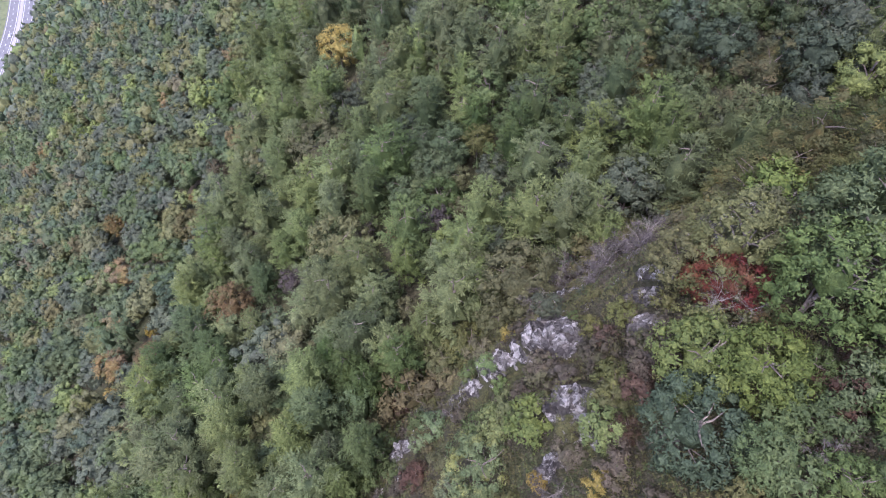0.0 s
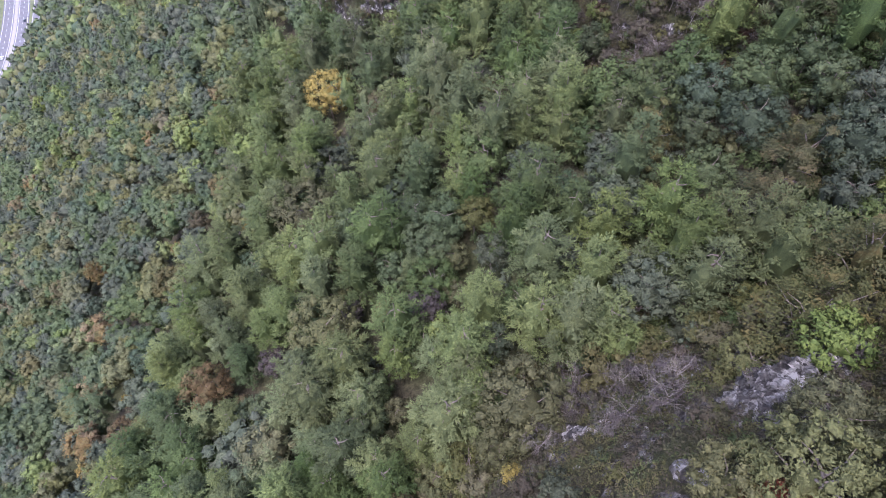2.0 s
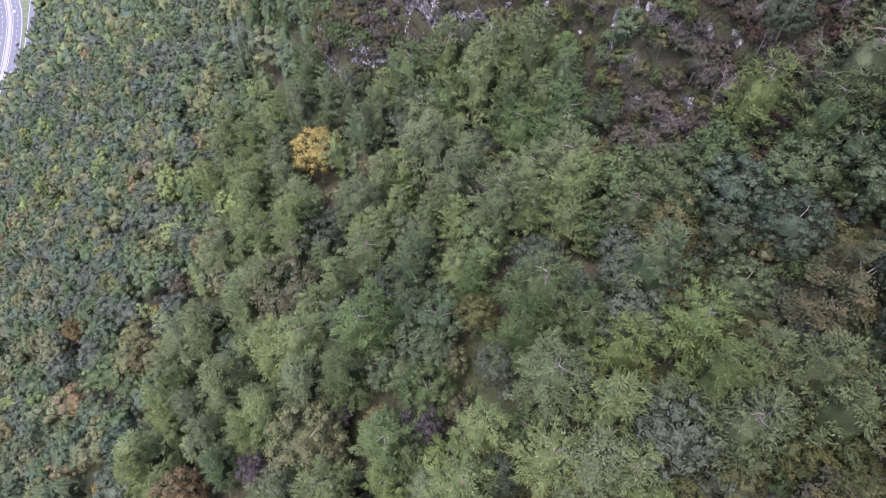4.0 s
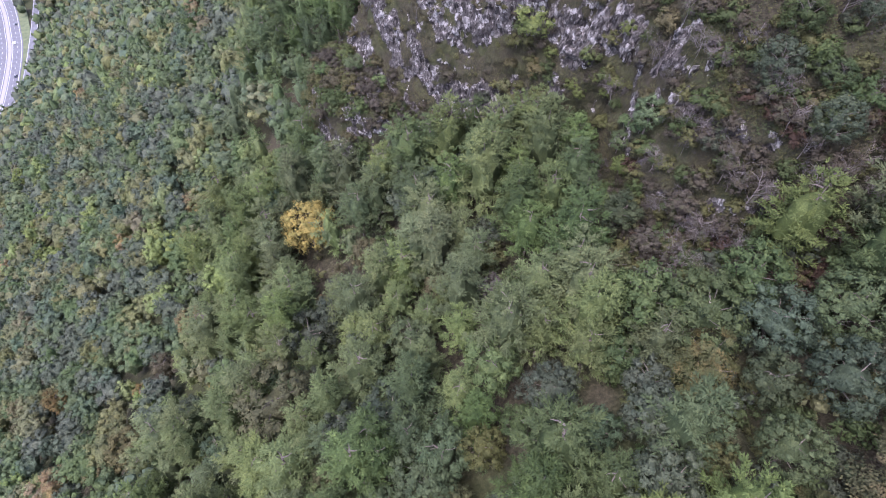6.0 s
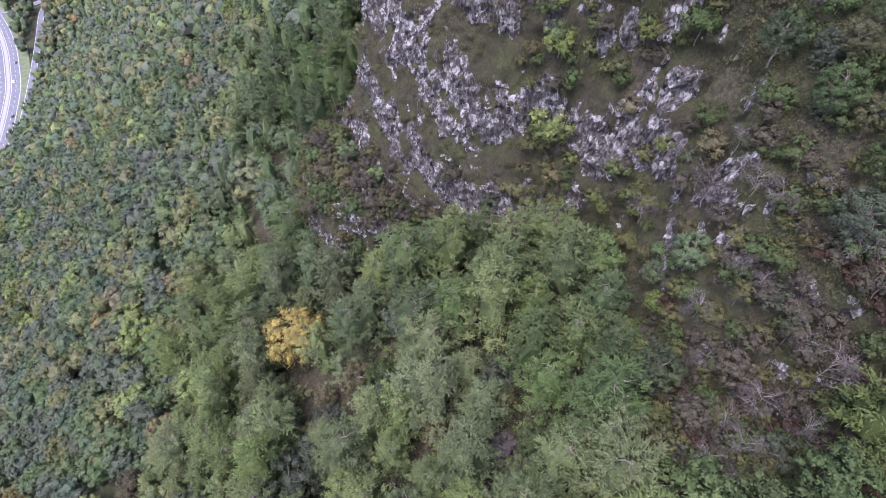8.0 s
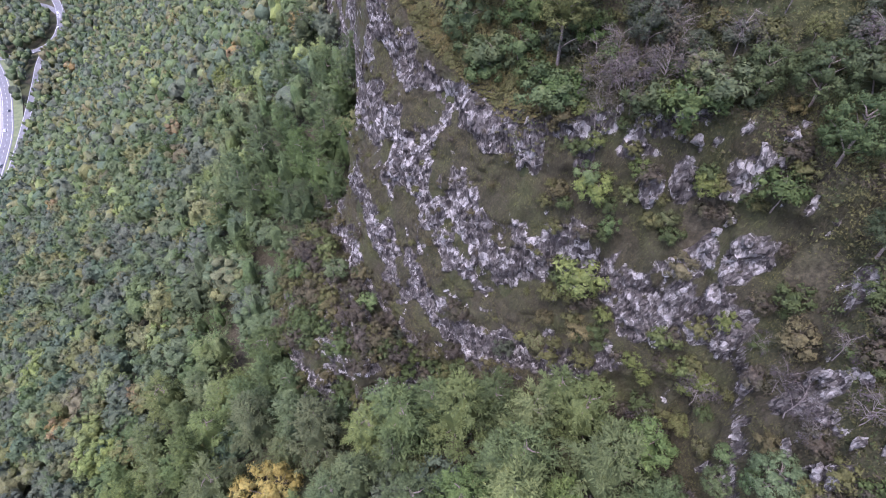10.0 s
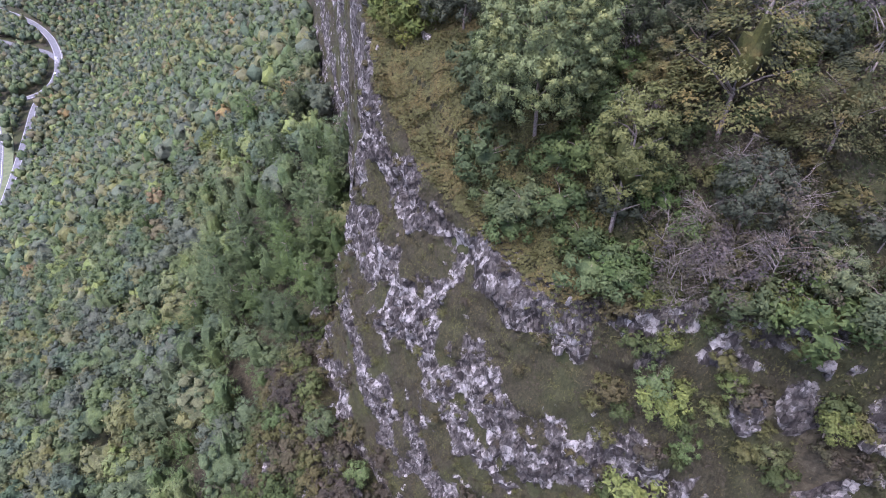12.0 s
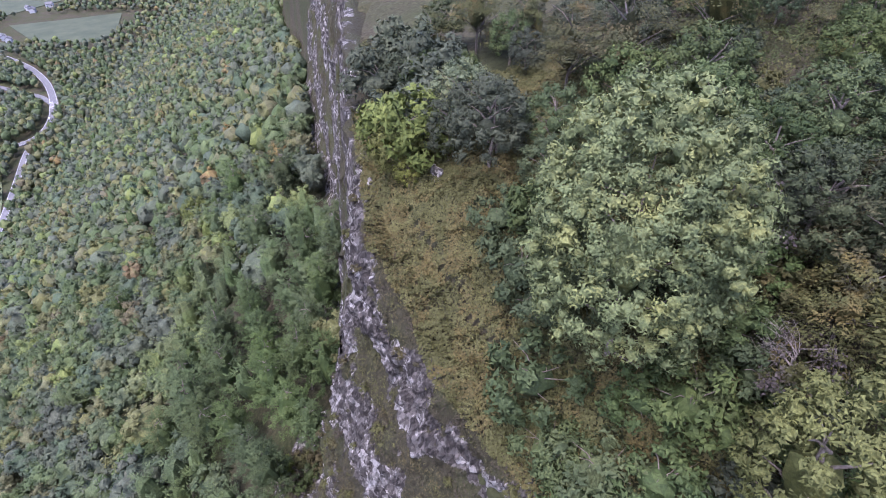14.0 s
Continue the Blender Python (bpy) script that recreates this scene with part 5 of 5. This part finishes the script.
def strip(name, line, left, right, z, thick, mat, label="", parent=None, kind="structure"):
    A, B = beside(line, left), beside(line, right)
    n = len(line)
    rows = [np.c_[A, np.full(n, z - thick)], np.c_[A, np.full(n, z)], np.c_[B, np.full(n, z)], np.c_[B, np.full(n, z - thick)]]
    V = np.concatenate(rows)
    i = np.arange(n - 1)
    F = np.concatenate([np.stack([i + k * n, i + 1 + k * n, i + 1 + (k + 1) * n, i + (k + 1) * n], 1) for k in range(3)])
    ob = new(name, mesh_of(name, V, F[:, ::-1], mat))
    if parent:
        ob.parent = parent
        return tagged(ob, label)
    return tagged(ob, label, "road", kind=kind)


def dashes(name, line, off, z, length, gap, width, parent):
    """A broken line of paint, as separate bars."""
    L = beside(line, off)
    s = np.r_[0, np.cumsum(np.hypot(*np.diff(L, axis=0).T))]
    VV, FF = [], []
    for k, a in enumerate(np.arange(0, s[-1] - length, length + gap)):
        p, q = (np.array([np.interp(t, s, L[:, 0]), np.interp(t, s, L[:, 1])]) for t in (a, a + length))
        d = unit(q - p)
        w = np.array([-d[1], d[0]]) * width / 2
        VV += [(*(p + w), z), (*(q + w), z), (*(q - w), z), (*(p - w), z)]
        FF.append([4 * k + 3, 4 * k + 2, 4 * k + 1, 4 * k])
    ob = new(name, mesh_of(name, np.array(VV), np.array(FF), PAINT))
    ob.parent = parent
    return ob


EDGE = smooth_line([(-300, 150), (-308, 225), (-325, 305), (-337, 354), (-354, 414), (-380, 480), (-401, 519), (-428, 563), (-465, 612), (-520, 672), (-600, 745), (-720, 840)])
SLIP = smooth_line([(-331, 350), (-340, 388), (-349, 418), (-362, 455), (-379, 499), (-399, 548), (-417, 590), (-430, 620), (-438, 645), (-441, 668)])
LANE = smooth_line([(-600, 585), (-520, 615), (-468, 636), (-446, 655), (-443, 677), (-452, 708), (-464, 733), (-487, 772), (-521, 817), (-557, 854), (-588, 880), (-642, 916), (-740, 965), (-860, 1010)])
BRANCH = smooth_line([(-474, 748), (-501, 770), (-540, 787), (-590, 810), (-680, 840)])
road = strip("road", EDGE, -1.2, 8.3, 0.95, 1.2, ASPHALT, "grey asphalt dual carriageway curving along the valley")
far_side = strip("road", EDGE, 11.2, 20.6, 0.95, 1.2, ASPHALT, "grey asphalt dual carriageway curving along the valley")
strip("verge", EDGE, 8.3, 11.2, 0.9, 1.2, plain("gravel", (0.16, 0.15, 0.14), (0.26, 0.25, 0.23), 1.0), "gravelled central strip of the dual carriageway")
strip("verge", EDGE, 20.6, 46, 0.85, 1.2, VERGE, "mown green verge beside the carriageway")
strip("verge", EDGE, -9, -1.2, 0.80, 1.2, VERGE, "rough grass verge between carriageway and slip road")
for own, offs in ((road, (0, 7.3)), (far_side, (12.2, 19.5))):
    for off in offs:
        strip("edge_line", EDGE, off - 0.16, off + 0.16, 0.975, 0.01, PAINT, "white painted edge line", own)
    dashes("lane_line", EDGE, sum(offs) / 2, 0.975, 3.0, 6.0, 0.3, own)
slip = strip("road", SLIP, -3.2, 3.2, 0.99, 1.2, ASPHALT, "grey slip road leaving the carriageway")
for off in (-2.7, 2.7):
    strip("edge_line", SLIP, off - 0.13, off + 0.13, 1.012, 0.01, PAINT, "white painted edge line", slip)
lane = strip("road", LANE, -4.2, 4.2, 1.03, 1.2, ASPHALT, "grey side road bending round the wooded valley")
for off in (-3.7, 3.7):
    strip("edge_line", LANE, off - 0.16, off + 0.16, 1.052, 0.01, PAINT, "white painted edge line", lane)
branch = strip("road", BRANCH, -3.2, 3.2, 1.01, 1.2, ASPHALT, "narrow branch road in the valley")
# ladder of paint in the nose of the slip road
near_nose = (EDGE[:, 1] > 362) & (EDGE[:, 1] < 416)
NOSE = EDGE[near_nose]
strip("edge_line", NOSE, -2.5, -2.2, 0.99, 0.01, PAINT, "white painted edge line", road)
dashes("hatching", NOSE, -1.15, 0.992, 0.55, 1.6, 2.1, road)
SPLIT = smooth_line([(-466, 736), (-470, 744), (-478, 756)], 2)
dashes("hatching", SPLIT, 1.5, 1.056, 0.6, 1.6, 4.0, lane)


def fence(line, off, z, height, gap, name, label, mat):
    """Rails on posts along a line."""
    L = beside(line, off)
    s = np.r_[0, np.cumsum(np.hypot(*np.diff(L, axis=0).T))]
    root = tagged(new(name), label, "fence")
    at = [np.array([np.interp(t, s, L[:, 0]), np.interp(t, s, L[:, 1])]) for t in np.arange(0, s[-1], gap)]
    rails = [((*p, z + h), (*q, z + h), 0.1, 0.1) for p, q in zip(at, at[1:]) for h in (height * 0.55, height)]
    part("rail", mesh_of("rail", *tubes(rails, 4), mat), root)
    post = mesh_of("post", *tubes([((0, 0, -1.0), (0, 0, height + 0.1), 0.14, 0.14)], 5), mat)
    for p in at:
        ob = part("post", post, root)
        ob.location = (*p, z)
    return root


fence(SLIP[(SLIP[:, 1] > 410) & (SLIP[:, 1] < 482)], -4.1, 0.9, 1.3, 3.0, "roadside_fence", "white-railed roadside fence along the slip road", CONCRETE)
fence(LANE[(LANE[:, 1] > 660) & (LANE[:, 1] < 775) & (LANE[:, 0] > -500)], -5.0, 0.9, 1.0, 4.0, "crash_barrier", "pale steel crash barrier round the bend", CONCRETE)


def car(x, y, heading, paint, label):
    """A small car: body with cabin, glass and wheels."""
    root = tagged(new("car"), label, "car", group="cars on the road")
    def shell(rows, mat, name):
        bm = bmesh.new()
        rings = [[bm.verts.new((px, sy * w, pz)) for px, w, pz in rows] for sy in (-1, 1)]
        for i in range(len(rows)):
            j = (i + 1) % len(rows)
            bm.faces.new((rings[0][i], rings[0][j], rings[1][j], rings[1][i]))
        bm.faces.new(rings[0][::-1])
        bm.faces.new(rings[1])
        bmesh.ops.recalc_face_normals(bm, faces=bm.faces)
        me = bpy.data.meshes.new(name)
        bm.to_mesh(me)
        bm.free()
        me.materials.append(mat)
        return part(name, me, root)
    shell([(-2.1, 0.85, 0.3), (2.1, 0.85, 0.3), (2.15, 0.85, 0.7), (1.1, 0.88, 0.95), (-2.0, 0.88, 1.0), (-2.15, 0.85, 0.7)], paint, "body")
    shell([(-1.9, 0.8, 1.0), (1.0, 0.8, 0.95), (0.35, 0.66, 1.42), (-1.5, 0.66, 1.45)], GLASS, "window")
    shell([(-1.5, 0.67, 1.45), (0.35, 0.67, 1.42), (0.3, 0.64, 1.5), (-1.4, 0.64, 1.52)], paint, "roof")
    for sx in (-1.35, 1.35):
        for sy in (-0.8, 0.8):
            part("wheel", mesh_of("wheel", *tubes([((sx, sy - 0.1, 0.32), (sx, sy + 0.1, 0.32), 0.32, 0.32)], 10), RUBBER), root)
    root.matrix_basis = pose(x, y, 0.96, 0, 0, heading)


GLASS = plain("car_glass", (0.02, 0.02, 0.025), (0.04, 0.04, 0.045), 1.0, 0.1)
RUBBER = plain("tyre", (0.02, 0.02, 0.02), (0.03, 0.03, 0.03), 2.0)
WHITE = plain("white_car_paint", (0.75, 0.75, 0.75), (0.8, 0.8, 0.8), 1.0, 0.3)
DARK = plain("dark_car_paint", (0.04, 0.05, 0.06), (0.06, 0.07, 0.08), 1.0, 0.3)
for k, off, mat, label in ((0.30, 14, WHITE, "white car on the carriageway"), (0.36, 2.0, DARK, "dark car on the carriageway"), (0.42, 5.4, WHITE, "white car on the carriageway"), (0.47, 2.0, DARK, "dark car on the carriageway")):
    i = int(k * len(EDGE))
    p, d = beside(EDGE, off)[i], EDGE[i + 1] - EDGE[i]
    car(p[0], p[1], math.degrees(math.atan2(d[1], d[0])), mat, label)
for k, off in ((0.30, 2.0), (0.36, 2.0)):
    i = int(k * len(LANE))
    p, d = beside(LANE, off)[i], LANE[i + 1] - LANE[i]
    car(p[0], p[1], math.degrees(math.atan2(d[1], d[0])), WHITE, "white car on the side road")

# fields and houses far down the valley
def field(name, label, corners):
    bm = bmesh.new()
    bm.faces.new([bm.verts.new((x, y, 0.9)) for x, y in corners])
    bmesh.ops.recalc_face_normals(bm, faces=bm.faces)
    geo = bmesh.ops.extrude_face_region(bm, geom=bm.faces[:])
    bmesh.ops.translate(bm, vec=(0, 0, -1.2), verts=[v for v in geo["geom"] if isinstance(v, bmesh.types.BMVert)])
    bmesh.ops.recalc_face_normals(bm, faces=bm.faces)
    me = bpy.data.meshes.new(name)
    bm.to_mesh(me)
    bm.free()
    me.materials.append(MEADOW)
    return tagged(new(name, me), label, "field", kind="structure")


field("meadow", "pale misty meadow on the valley floor", [(-720, 1060), (-651, 1083), (-560, 1120), (-520, 1010), (-531, 975), (-562, 967), (-640, 985)])
field("meadow", "pale misty meadow on the valley floor", [(-1000, 1150), (-760, 1120), (-690, 1250), (-700, 1500), (-1100, 1500)])
field("meadow", "pale misty meadow on the valley floor", [(-720, 900), (-660, 925), (-640, 960), (-760, 1010), (-820, 980)])


def house(x, y, turn, size):
    root = tagged(new("house"), "white-walled house with a grey pitched roof", "house", group="houses in the valley")
    def block(name, rows, mat, parent):
        bm = bmesh.new()
        a = [bm.verts.new((px, -size * 0.6, pz)) for px, pz in rows]
        b = [bm.verts.new((px, size * 0.6, pz)) for px, pz in rows]
        for i in range(len(rows)):
            j = (i + 1) % len(rows)
            bm.faces.new((a[i], a[j], b[j], b[i]))
        bm.faces.new(a[::-1])
        bm.faces.new(b)
        bmesh.ops.recalc_face_normals(bm, faces=bm.faces)
        me = bpy.data.meshes.new(name)
        bm.to_mesh(me)
        bm.free()
        me.materials.append(mat)
        return part(name, me, parent)
    block("wall", [(-4, -1), (4, -1), (4, 5), (0, 7.6), (-4, 5)], PAINT, root)
    block("roof", [(-4.6, 4.9), (0, 7.9), (4.6, 4.9), (4.6, 5.3), (0, 8.4), (-4.6, 5.3)], ASPHALT, root)
    for sx in (-4.04, 4.04):
        for sy in (-0.3, 0.3):
            w = block("window", [(sx - 0.05, 1.2), (sx + 0.05, 1.2), (sx + 0.05, 2.6), (sx - 0.05, 2.6)], GLASS, root)
            w.scale, w.location = (1, 0.12, 1), (0, sy * size, 0)
    root.matrix_basis = pose(x, y, 0.5, 0, 0, turn)


for x, y, turn, size in ((-725, 1137, 20, 11), (-740, 1150, 60, 8), (-713, 1169, 110, 10), (-684, 991, 40, 12), (-700, 1000, 100, 8), (-668, 978, 20, 8)):
    house(x, y, turn, size)


# ---------------------------------------------------------------- far woods
def in_view(x, y):
    return x > -134 - 0.70 * (y - 23)


def off_road(x, y):
    """Clear of the roads and the open fields."""
    q = np.array([x, y])
    if any(np.min(np.hypot(*(line - q).T)) < gap for line, gap in ((SLIP, 8), (LANE, 9), (BRANCH, 8))):
        return False
    d = np.hypot(*(EDGE - q).T)
    i = int(np.argmin(d))
    if i < len(EDGE) - 1:
        e = EDGE[i + 1] - EDGE[i]
        left = e[0] * (y - EDGE[i][1]) - e[1] * (x - EDGE[i][0]) > 0
        if d[i] < (34 if left else 7):
            return False
    if (-735 < x < -515 and 962 < y < 1125) or (x < -690 and y > 1110) or (-800 < x < -650 and 905 < y < 1010):
        return False
    return True


mid = scatter(rng, -262, -8, 4, 300, 6.3, lambda x, y: in_view(x, y) and open_wood(x, y) and not (x > -60 and 2 < y < 150) and clear_of(x, y, 2.2))
mid_near = [p for p in mid if p[1] + abs(p[0]) * 0.6 < 215] + crowd
mid_far = [p for p in mid if p[1] + abs(p[0]) * 0.6 >= 215]
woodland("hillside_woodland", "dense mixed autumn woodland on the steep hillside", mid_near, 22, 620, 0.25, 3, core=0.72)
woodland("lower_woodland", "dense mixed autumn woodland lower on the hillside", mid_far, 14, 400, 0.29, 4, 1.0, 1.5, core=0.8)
under = scatter(rng, -66, 60, 24, 148, 4.6, open_wood)
outer = [p for p in scatter(rng, -70, 170, -110, 260, 7.4, lambda x, y: x > 58 or y < -9) if not (p[0] < 58 and p[1] > -9)]
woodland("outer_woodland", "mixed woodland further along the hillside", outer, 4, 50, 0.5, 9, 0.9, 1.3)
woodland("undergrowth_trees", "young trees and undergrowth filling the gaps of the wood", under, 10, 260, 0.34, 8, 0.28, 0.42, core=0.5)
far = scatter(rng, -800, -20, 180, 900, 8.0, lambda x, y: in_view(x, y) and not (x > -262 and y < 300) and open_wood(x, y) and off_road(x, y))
woodland("distant_woodland", "distant woodland down the valley side, haze tinted into its leaves", far, 4, 45, 0.6, 5, 1.1, 1.7)
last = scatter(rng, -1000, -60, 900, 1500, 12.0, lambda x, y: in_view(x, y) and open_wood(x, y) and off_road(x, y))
woodland("farthest_woodland", "farthest woodland at the end of the valley, haze tinted into its leaves", last, 1, 14, 0.9, 6, 1.0, 1.6)

# shrubs along the northern end of the rim
plant("bush", "lime", [(-6.2, 181.6, 3.0), (-7.4, 184.0, 2.2)])
plant("bush", "grey_green", [(-3.6, 186.4, 3.0), (-7.2, 188.8, 2.6), (-9.6, 195.4, 2.8), (-3.0, 191.4, 3.0), (-10.6, 202.6, 2.8), (-6.2, 199.2, 3.0)])
plant("bush", "olive", [(-8.8, 191.8, 2.4), (-5.0, 194.8, 2.6), (-11.6, 208.0, 2.6), (-7.6, 205.0, 2.8), (-0.6, 188.0, 2.4)])
